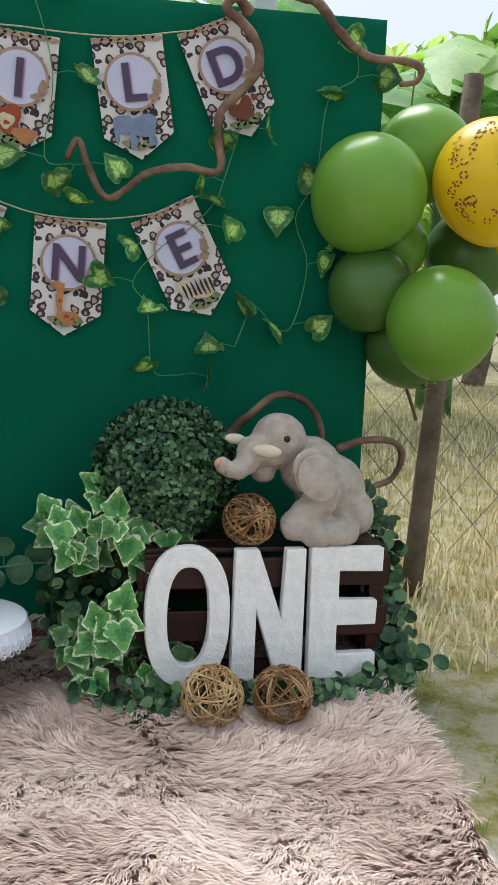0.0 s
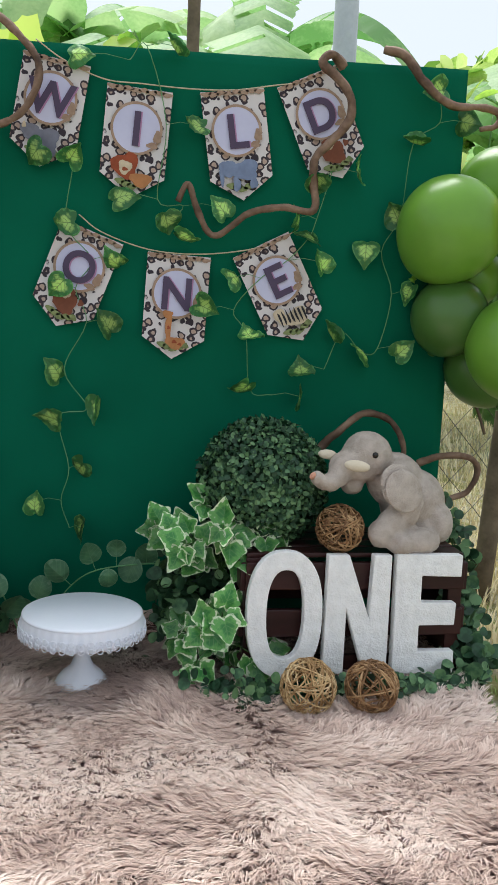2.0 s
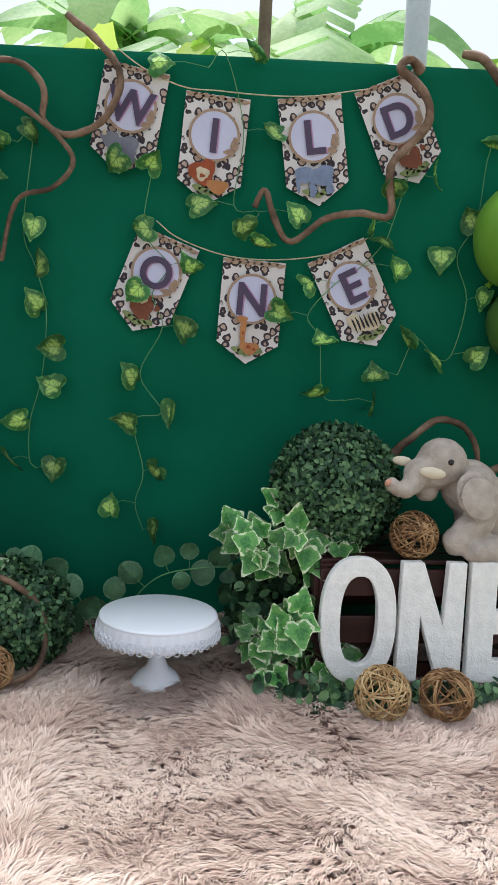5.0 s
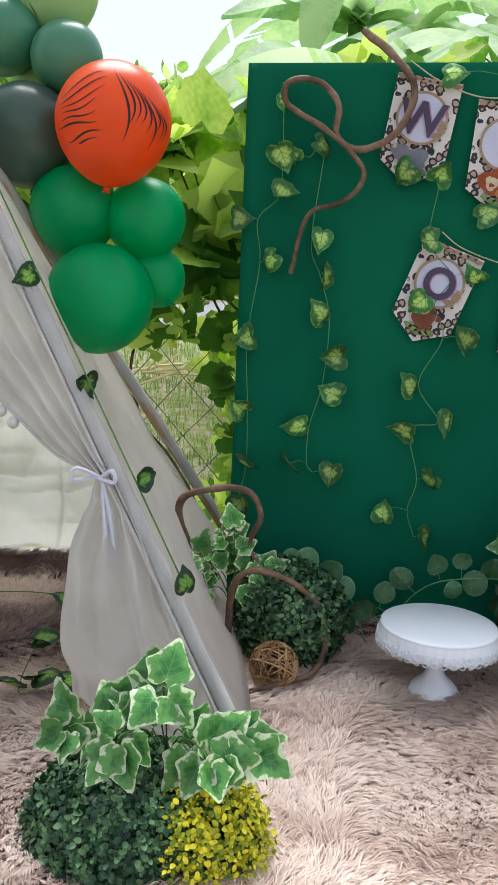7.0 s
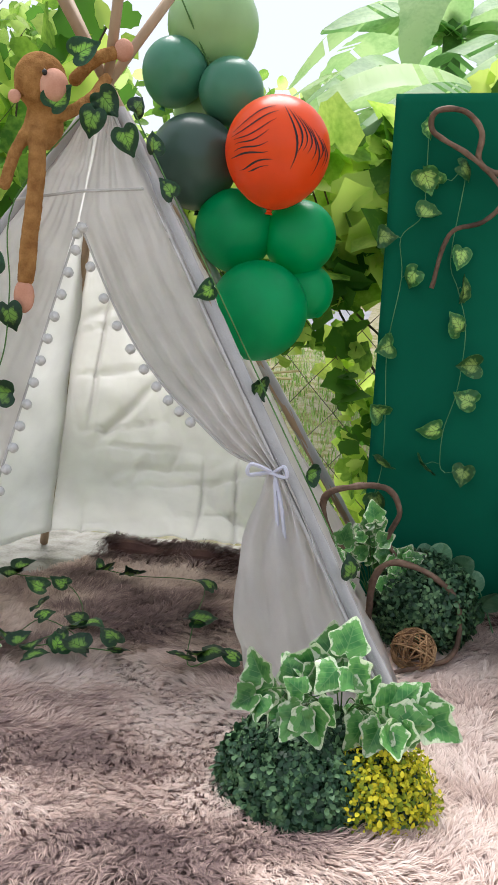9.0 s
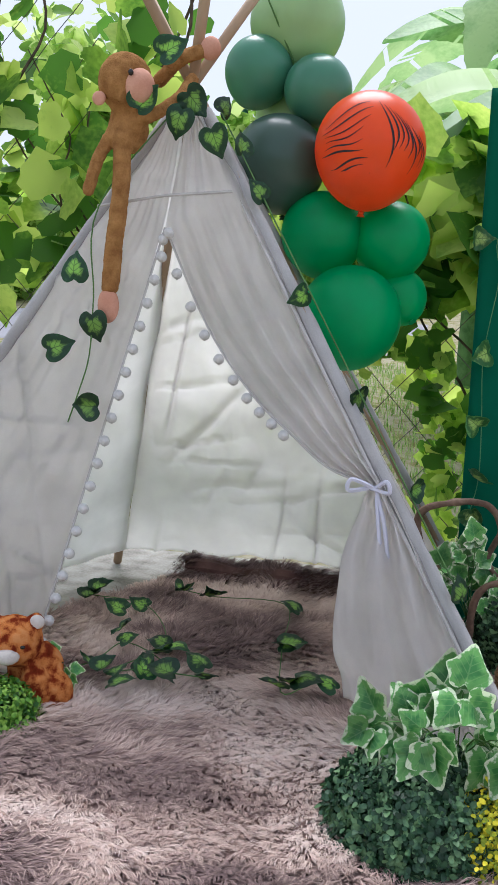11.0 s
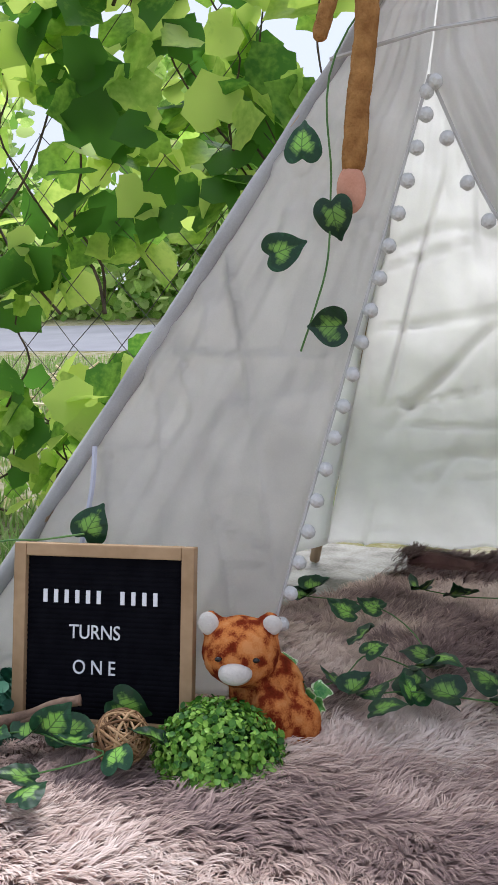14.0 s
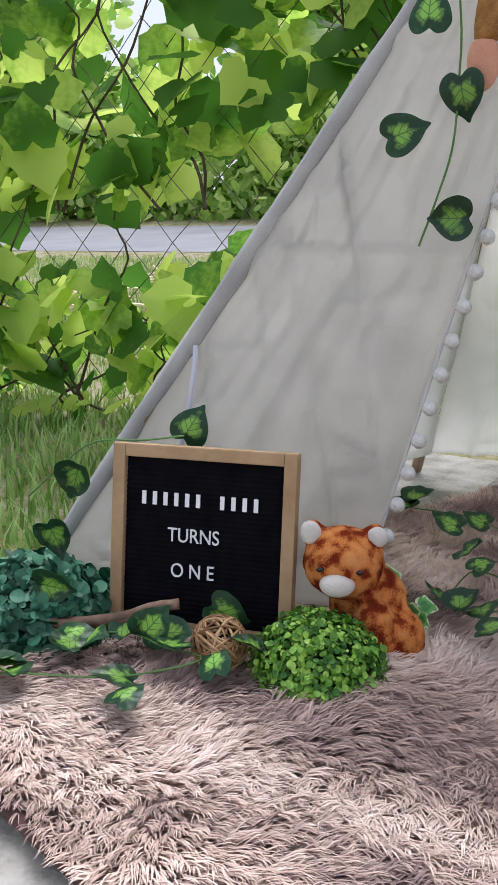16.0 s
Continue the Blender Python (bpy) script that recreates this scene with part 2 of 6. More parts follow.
def leopard():
    """Rosette print: dark broken rings on cream."""
    m, n, l, b = shader("leopard_print")
    co = n.new("ShaderNodeTexCoord")
    ns = n.new("ShaderNodeTexNoise")
    ns.inputs["Scale"].default_value = 60
    l.new(co.outputs["Object"], ns.inputs["Vector"])
    mx = n.new("ShaderNodeMixRGB")
    mx.inputs[0].default_value = 0.012
    l.new(co.outputs["Object"], mx.inputs[1])
    l.new(ns.outputs[1], mx.inputs[2])
    vo = n.new("ShaderNodeTexVoronoi")
    vo.inputs["Scale"].default_value = 50
    l.new(mx.outputs[0], vo.inputs["Vector"])
    r = ramp(n, [(0.0, (0.42, 0.3, 0.24)), (0.26, (0.46, 0.34, 0.28)), (0.32, (0.035, 0.025, 0.035)), (0.45, (0.035, 0.025, 0.035)), (0.49, (0.66, 0.62, 0.62))])
    l.new(vo.outputs["Distance"], r.inputs[0])
    l.new(r.outputs[0], b.inputs["Base Color"])
    b.inputs["Roughness"].default_value = 0.8
    return m


M["leopard"] = leopard()


def balloon_paint(name, rgb, rough=0.28, translucent=0.12):
    m, n, l, b = shader(name)
    co = n.new("ShaderNodeTexCoord")
    ns = n.new("ShaderNodeTexNoise")
    ns.inputs["Scale"].default_value, ns.inputs["Detail"].default_value = 9, 4
    l.new(co.outputs["Object"], ns.inputs["Vector"])
    r = ramp(n, [(0.3, tuple(0.88 * c for c in rgb)), (0.7, tuple(min(1, 1.12 * c) for c in rgb))])
    l.new(ns.outputs[0], r.inputs[0])
    l.new(r.outputs[0], b.inputs["Base Color"])
    b.inputs["Roughness"].default_value = rough
    b.inputs["Specular IOR Level"].default_value = 0.45
    tr = n.new("ShaderNodeBsdfTranslucent")
    l.new(r.outputs[0], tr.inputs[0])
    mx = n.new("ShaderNodeMixShader")
    mx.inputs[0].default_value = translucent
    l.new(b.outputs[0], mx.inputs[1])
    l.new(tr.outputs[0], mx.inputs[2])
    l.new(mx.outputs[0], n["Material Output"].inputs[0])
    return m


BALLOON = {
    "lime green": balloon_paint("lime_latex", (0.2, 0.42, 0.05), 0.28, 0.25),
    "olive green": balloon_paint("olive_latex", (0.075, 0.17, 0.035)),
    "pale lime": balloon_paint("pale_lime_latex", (0.32, 0.5, 0.1)),
    "yellow": balloon_paint("yellow_latex", (0.85, 0.6, 0.01), 0.28, 0.25),
    "orange": balloon_paint("orange_latex", (0.92, 0.11, 0.012), 0.3, 0.35),
    "emerald green": balloon_paint("emerald_latex", (0.003, 0.5, 0.185), 0.34, 0.55),
    "dusty teal green": balloon_paint("teal_latex", (0.07, 0.25, 0.15)),
    "dark grey-green": balloon_paint("smoke_latex", (0.05, 0.1, 0.075)),
    "pale green": balloon_paint("pale_latex", (0.35, 0.55, 0.24)),
}


# ---- builders ----
def part(name, bm, material, parent, label=""):
    me = bpy.data.meshes.new(name)
    if isinstance(bm, bmesh.types.BMesh):
        bm.to_mesh(me)
        bm.free()
    else:
        v, f = bm
        me.from_pydata([tuple(p) for p in v], [], [tuple(q) for q in f])
    me.materials.append(material)
    ob = new(name, me)
    if parent is not None:
        ob.parent = parent
    return tagged(ob, label) if label else ob


def smooth(ob):
    ob.data.polygons.foreach_set("use_smooth", [True] * len(ob.data.polygons))
    return ob


def thing(name, label, category, at=(0, 0, 0), turn=(0, 0, 0), group="", kind=""):
    ob = new(name)
    ob.matrix_basis = pose(*at, *turn)
    return tagged(ob, label, category, group, kind)


def fast(name, verts, faces, material, parent=None, uv=None):
    """A mesh from arrays: verts (n, 3) and faces (m, k)."""
    verts, faces = np.asarray(verts, np.float32), np.asarray(faces, np.int32)
    me = bpy.data.meshes.new(name)
    me.vertices.add(len(verts))
    me.vertices.foreach_set("co", verts.ravel())
    me.loops.add(faces.size)
    me.loops.foreach_set("vertex_index", faces.ravel())
    me.polygons.add(len(faces))
    me.polygons.foreach_set("loop_start", np.arange(0, faces.size, faces.shape[1], dtype=np.int32))
    me.update(calc_edges=True)
    if uv is not None:
        layer = me.uv_layers.new(name="UVMap")
        layer.data.foreach_set("uv", np.asarray(uv, np.float32)[faces.ravel()].ravel())
    me.validate()
    me.materials.append(material)
    ob = new(name, me)
    if parent is not None:
        ob.parent = parent
    return ob


def box(size, at=(0, 0, 0), bevel=0.003, turn=None):
    bm = bmesh.new()
    bmesh.ops.create_cube(bm, size=1, matrix=Matrix.Diagonal((*size, 1)))
    if bevel:
        bmesh.ops.bevel(bm, geom=bm.edges[:], offset=bevel, segments=2, affect="EDGES", profile=0.6)
    bmesh.ops.transform(bm, matrix=Matrix.Translation(at) @ (turn or Matrix()), verts=bm.verts[:])
    return bm


def lathe(profile, steps=48, wave=None):
    """A turned shape from (radius, height) pairs."""
    v, f = [], []
    for i in range(steps):
        a = 2 * math.pi * i / steps
        for j, (r, z) in enumerate(profile):
            q = r * (1 + (wave(a, j) if wave else 0))
            v.append((q * math.cos(a), q * math.sin(a), z))
    k = len(profile)
    for i in range(steps):
        for j in range(k - 1):
            a, b = i * k + j, (i + 1) % steps * k + j
            f.append((a, b, b + 1, a + 1))
    return v, f


def smooth_path(points, per=6):
    """Catmull-Rom through the points."""
    p = [Vector(q) for q in points]
    p = [2 * p[0] - p[1], *p, 2 * p[-1] - p[-2]]
    out = []
    for i in range(1, len(p) - 2):
        for s in range(per):
            t = s / per
            a, b, c, d = p[i - 1], p[i], p[i + 1], p[i + 2]
            out.append(0.5 * (2 * b + (c - a) * t + (2 * a - 5 * b + 4 * c - d) * t * t + (3 * b - a - 3 * c + d) * t ** 3))
    return out + [p[-2]]


def tube(path, radius, sides=7, taper=1.0, knots=0.0):
    """A tube along a path; radius at the start, taper at the end; knots: unevenness."""
    v, f = [], []
    n = len(path)
    side = None
    for i, q in enumerate(path):
        d = (path[min(i + 1, n - 1)] - path[max(i - 1, 0)]).normalized()
        if side is None:
            side = d.orthogonal().normalized()
        side = (side - d * side.dot(d)).normalized()
        up = d.cross(side)
        r = radius * (1 + (taper - 1) * i / max(1, n - 1))
        for k in range(sides):
            a = 2 * math.pi * k / sides
            w = 1 + knots * noise.noise(Vector((q.x * 40 + k, q.y * 40, q.z * 40)))
            v.append(q + (side * math.cos(a) + up * math.sin(a)) * r * w)
    for i in range(n - 1):
        for k in range(sides):
            f.append((i * sides + k, i * sides + (k + 1) % sides, (i + 1) * sides + (k + 1) % sides, (i + 1) * sides + k))
    f.append(tuple(range(sides))[::-1])
    f.append(tuple(range((n - 1) * sides, n * sides)))
    return v, f


def join(pieces):
    v, f = [], []
    for a, b in pieces:
        o = len(v)
        v += list(a)
        f += [tuple(i + o for i in q) for q in b]
    return v, f


def leaf_shape(kind):
    """Outline of a leaf about 1 long, base at the origin, tip along +y; as a fan with a folded midrib."""
    if kind == "heart":
        half = [(0.0, 0.05), (0.2, -0.07), (0.4, 0.0), (0.5, 0.2), (0.46, 0.45), (0.32, 0.7), (0.12, 0.9), (0.0, 1.05)]
    elif kind == "ivy":
        half = [(0.0, 0.06), (0.14, -0.06), (0.34, -0.05), (0.42, 0.12), (0.56, 0.36), (0.4, 0.52), (0.24, 0.74), (0.0, 1.05)]
    elif kind == "round":
        half = [(0.0, 0.0), (0.25, 0.08), (0.44, 0.3), (0.48, 0.55), (0.36, 0.82), (0.15, 0.98), (0.0, 1.0)]
    elif kind == "grape":
        half = [(0.0, 0.1), (0.16, -0.06), (0.4, -0.04), (0.48, 0.16), (0.58, 0.36), (0.47, 0.5), (0.42, 0.68), (0.26, 0.78), (0.12, 0.92), (0.0, 1.05)]
    else:
        half = [(0.0, 0.0), (0.28, 0.2), (0.34, 0.5), (0.2, 0.85), (0.0, 1.0)]
    right = [(x, y, 0.16 * x - 0.12 * (y - 0.4) ** 2) for x, y in half]
    left = [(-x, y, z) for x, y, z in right[1:-1]][::-1]
    ring = right + left
    v = [(0, 0.42, 0.0)] + ring
    f = [(0, i, i % len(ring) + 1) for i in range(1, len(ring) + 1)]
    uv = [(0, 0)] + [(0.99, 0)] * len(ring)
    return np.array(v), np.array(f), np.array(uv)


SHAPES = {k: leaf_shape(k) for k in ("heart", "ivy", "round", "grape", "small")}
LEAF_MESH = {}


def fine_leaf(name, kind, material, look_no):
    """A leaf with rings of faces inside its outline, folded, curled and rippled; look_no picks the way."""
    fold, curl, ripple = ((0.12, -0.2, 0.05), (0.35, -0.1, 0.08), (-0.25, -0.35, 0.07), (0.6, 0.25, 0.06), (0.05, 0.4, 0.1), (-0.1, -0.6, 0.05))[look_no]
    outline = SHAPES[kind][0][1:, :2]
    ring = [(q.x, q.y) for q in smooth_path([(x, y, 0) for x, y in outline] + [(*outline[0], 0)], 3)[:-1]]
    cx, cy = 0.0, 0.42
    v, uv, flat = [(cx, cy, 0.0)], [(0, 0)], [(cx, cy)]
    for k in (0.35, 0.7, 1.0):
        for x, y in ring:
            px, py = cx + (x - cx) * k, cy + (y - cy) * k
            z = fold * abs(px) + curl * (py - 0.4) ** 2 + ripple * k * noise.noise(Vector((px * 5, py * 5, look_no * 7.3)))
            v.append((px, py, z))
            uv.append((0.99 * k, 0))
            flat.append((px, py))
    n = len(ring)
    f = [(0, 1 + i, 1 + (i + 1) % n) for i in range(n)]
    for k in range(2):
        a, b = 1 + k * n, 1 + (k + 1) * n
        for i in range(n):
            j = (i + 1) % n
            f += [(a + i, b + i, b + j), (a + i, b + j, a + j)]
    v, f, uv, flat = np.array(v), np.array(f), np.array(uv), np.array(flat)
    faces = np.concatenate([f, f[:, ::-1] + len(v)])
    ob = fast(name, np.concatenate([v, v - np.array([0, 0, 0.012])]), faces, material, None, np.concatenate([uv, uv]))
    layer = ob.data.uv_layers.new(name="Leaf")
    corner = np.empty(len(ob.data.loops), np.int32)
    ob.data.loops.foreach_get("vertex_index", corner)
    layer.data.foreach_set("uv", np.concatenate([flat, flat]).astype(np.float32)[corner].ravel())
    smooth(ob)
    me = ob.data
    bpy.data.objects.remove(ob)
    return me


def leaf(parent, kind, material, at, size, turn, name="leaf"):
    """One leaf as a part. Alike leaves share a mesh."""
    LEAF_MESH["count"] = LEAF_MESH.get("count", 0) + 1
    look_no = LEAF_MESH["count"] * 7 % 6
    key = (kind, material.name, look_no)
    if key not in LEAF_MESH:
        LEAF_MESH[key] = fine_leaf(name, kind, material, look_no)
    ob = new(name, LEAF_MESH[key])
    ob.parent = parent
    ob.matrix_basis = pose(*at, *turn) @ Matrix.Diagonal((size, size, size, 1))
    return ob


def scatter(name, places, normals, size, kind, material, parent, seed=0, lift=0.5, spin=True, vary=0.35):
    """Many leaves at given places, as one mesh: each lies along its normal, opened outwards by lift."""
    rng = np.random.default_rng(seed + 1000)
    v, f, uv = SHAPES[kind]
    n = len(places)
    nz = normals / np.linalg.norm(normals, axis=1, keepdims=True)
    ref = rng.normal(size=(n, 3))
    tx = np.cross(nz, ref)
    tx /= np.linalg.norm(tx, axis=1, keepdims=True)
    ty = np.cross(nz, tx)
    ang = rng.uniform(-0.3, 1.0, n)[:, None] * lift
    yd = ty * np.cos(ang) + nz * np.sin(ang)
    zd = nz * np.cos(ang) - ty * np.sin(ang)
    s = size * (1 + vary * rng.uniform(-1, 1, n))[:, None, None]
    pts = places[:, None] + s * (v[None, :, :1] * tx[:, None] + v[None, :, 1:2] * yd[:, None] + v[None, :, 2:] * zd[:, None])
    faces = (f[None] + (np.arange(n) * len(v))[:, None, None]).reshape(-1, 3)
    ob = fast(name, pts.reshape(-1, 3), faces, material, parent, np.tile(uv, (n, 1)))
    return ob


def on_ball(n, radius, seed, squash=1.0, half=False, rough=0.06):
    rng = np.random.default_rng(seed)
    d = rng.normal(size=(n * (2 if half else 1), 3))
    d /= np.linalg.norm(d, axis=1, keepdims=True)
    if half:
        d = d[d[:, 2] > -0.05][:n]
    r = radius * (1 + rough * rng.uniform(-1.5, 1, len(d)))[:, None]
    p = d * r
    p[:, 2] *= squash
    return p, d


def lettering(text, height, depth=0.0008, bold=0.0):
    """Text as a mesh, standing in the x-z plane, about height tall, centred in x."""
    cu = bpy.data.curves.new("text", "FONT")
    cu.body, cu.size, cu.align_x, cu.extrude, cu.offset = text, height / 0.7, "CENTER", depth, bold * height
    ob = new("text", cu)
    bpy.context.view_layer.update()
    me = bpy.data.meshes.new_from_object(ob.evaluated_get(bpy.context.evaluated_depsgraph_get()))
    bpy.data.objects.remove(ob)
    me.transform(Matrix.Rotation(radians(90), 4, "X"))
    return me


def plush(name, blobs, voxel, material, extras, label, category, m):
    """A soft toy as one mesh: limbs and body melted together, with felt and bead pieces added."""
    v, f = [], []
    for at, size, turn in blobs:
        bm = bmesh.new()
        bmesh.ops.create_icosphere(bm, subdivisions=3, radius=1, matrix=pose(*at, *turn) @ Matrix.Diagonal((*size, 1)))
        o = len(v)
        bm.verts.index_update()
        v += [tuple(q.co) for q in bm.verts]
        f += [tuple(q.index + o for q in t.verts) for t in bm.faces]
        bm.free()
    tmp = part(name, (v, f), material, None)
    mod = tmp.modifiers.new("melt", "REMESH")
    mod.mode, mod.voxel_size, mod.use_smooth_shade = "VOXEL", voxel, True
    so = tmp.modifiers.new("soft", "SMOOTH")
    so.iterations, so.factor = 9, 0.6
    bpy.context.view_layer.update()
    me = bpy.data.meshes.new_from_object(tmp.evaluated_get(bpy.context.evaluated_depsgraph_get()))
    bpy.data.objects.remove(tmp)
    bm = bmesh.new()
    bm.from_mesh(me)
    for vert in bm.verts:
        q = vert.co
        vert.co += vert.normal * 0.0014 * noise.noise(q * 260) + vert.normal * 0.0012 * noise.noise(q * 45)
    mats = [material]
    for at, size, turn, mt in extras:
        if mt not in mats:
            mats.append(mt)
        got = bmesh.ops.create_icosphere(bm, subdivisions=3, radius=1, matrix=pose(*at, *turn) @ Matrix.Diagonal((*size, 1)))
        for face in {fc for q in got["verts"] for fc in q.link_faces}:
            face.material_index, face.smooth = mats.index(mt), True
    me.materials.clear()
    for mt in mats:
        me.materials.append(mt)
    bm.to_mesh(me)
    bm.free()
    me.polygons.foreach_set("use_smooth", [True] * len(me.polygons))
    ob = new(name, me)
    ob.matrix_basis = m
    return tagged(ob, label, category)


# ---- ground and surroundings ----
def grid_sheet(x0, x1, y0, y1, nx, ny, height):
    xs, ys = np.linspace(x0, x1, nx), np.linspace(y0, y1, ny)
    v = [(x, y, height(x, y)) for y in ys for x in xs]
    f = [(j * nx + i, j * nx + i + 1, (j + 1) * nx + i + 1, (j + 1) * nx + i) for j in range(ny - 1) for i in range(nx - 1)]
    return v, f


def land(x, y):
    """The ground's height: level round the set, rising towards the road."""
    rise = 0.05 * min(4, max(0, y - 2)) + 0.07 * min(6, max(0, y - 6))
    return -0.02 + rise * min(1, max(0, (3 - x) / 3))


ground = smooth(part("ground", grid_sheet(-300, 300, -300, 300, 301, 601, land), M["ground"], None))
tagged(ground, "mossy earth and dry grass ground under everything", "ground", kind="structure")
slab = smooth(part("pavement", grid_sheet(-2.02, 0.56, -3.6, 0.52, 80, 100, lambda x, y: 0.004 * noise.noise(Vector((x * 6, y * 6, 0))) - 0.008), M["concrete"], None))
tagged(slab, "rough weathered concrete slab with sand", "pavement", kind="structure")

# ---- rug ----
RUG = [(-1.85, -0.97), (-1.8, -0.74), (-1.54, -0.1), (-1.41, 0.15), (-1.36, 0.25), (-0.95, 0.27), (-0.66, 0.27), (-0.64, -0.01), (0.6, -0.01), (0.6, -0.34), (0.52, -0.86), (0.46, -1.35), (-0.4, -1.28), (-1.1, -1.15), (-1.46, -1.12)]


def inside(px, py, poly):
    hit = np.zeros(len(px), bool)
    for (x0, y0), (x1, y1) in zip(poly, poly[1:] + poly[:1]):
        cross = (y0 > py) != (y1 > py)
        hit ^= cross & (px < (x1 - x0) * (py - y0) / (y1 - y0 + 1e-9) + x0)
    return hit


def wavy(x, y, scale, seed):
    """Smooth noise on a lattice, for many places at once."""
    rng = np.random.default_rng(seed)
    table = rng.uniform(-1, 1, (64, 64))
    u, v = x * scale + 1000, y * scale + 1000
    i, j = np.floor(u).astype(int), np.floor(v).astype(int)
    a, b = u - i, v - j
    a, b = a * a * (3 - 2 * a), b * b * (3 - 2 * b)
    g = lambda m, k: table[m % 64, k % 64]
    return (g(i, j) * (1 - a) + g(i + 1, j) * a) * (1 - b) + (g(i, j + 1) * (1 - a) + g(i + 1, j + 1) * a) * b


def rug_height(x, y):
    # the edge is turned up against the cloth and along the tent's back
    lift = np.exp(-((y - 0.0) / 0.045) ** 2) * (x > -0.64) * 0.05 + np.exp(-((y - 0.23) / 0.045) ** 2) * (x < -0.64) * 0.055
    return 0.008 * (1 + wavy(x, y, 3.5, 3)) + 0.006 * wavy(x, y, 9, 4) + lift


rug = thing("fur_rug", "dusty pink-brown long-pile faux fur rug, rumpled", "rug")
bm = bmesh.new()
loop = [bm.verts.new((x, y, 0.0)) for x, y in RUG]
base = bm.faces.new(loop)
up = bmesh.ops.extrude_face_region(bm, geom=[base])
bmesh.ops.translate(bm, vec=(0, 0, 0.01), verts=[g for g in up["geom"] if isinstance(g, bmesh.types.BMVert)])
bmesh.ops.recalc_face_normals(bm, faces=bm.faces[:])
part("backing", bm, M["fur_base"], rug)
for x0, x1, y0, r in ((-1.34, -0.66, 0.228, 0.03), (-0.63, 0.58, -0.026, 0.024)):
    part("turned_edge", tube([Vector((x0 + (x1 - x0) * k / 20, y0, r + 0.004 + 0.004 * math.sin(k))) for k in range(21)], r, 10, 1.0, 0.2), M["rim"], rug, "dark brown turned-up rug edge")
edge = [Vector((x, y, 0.008)) for x, y in RUG] + [Vector((*RUG[0], 0.008))]
part("binding", tube(edge, 0.009, 6), M["rim"], rug, "dark brown fabric binding")


def fur_paint():
    m, n, l, b = shader("fur_pile")
    at = n.new("ShaderNodeAttribute")
    at.attribute_name = "tone"
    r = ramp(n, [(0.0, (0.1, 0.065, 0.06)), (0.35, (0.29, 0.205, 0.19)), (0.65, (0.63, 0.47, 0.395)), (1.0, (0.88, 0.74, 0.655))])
    l.new(at.outputs["Fac"], r.inputs[0])
    l.new(r.outputs[0], b.inputs["Base Color"])
    b.inputs["Roughness"].default_value = 0.6
    b.inputs["Specular IOR Level"].default_value = 0.06
    return m


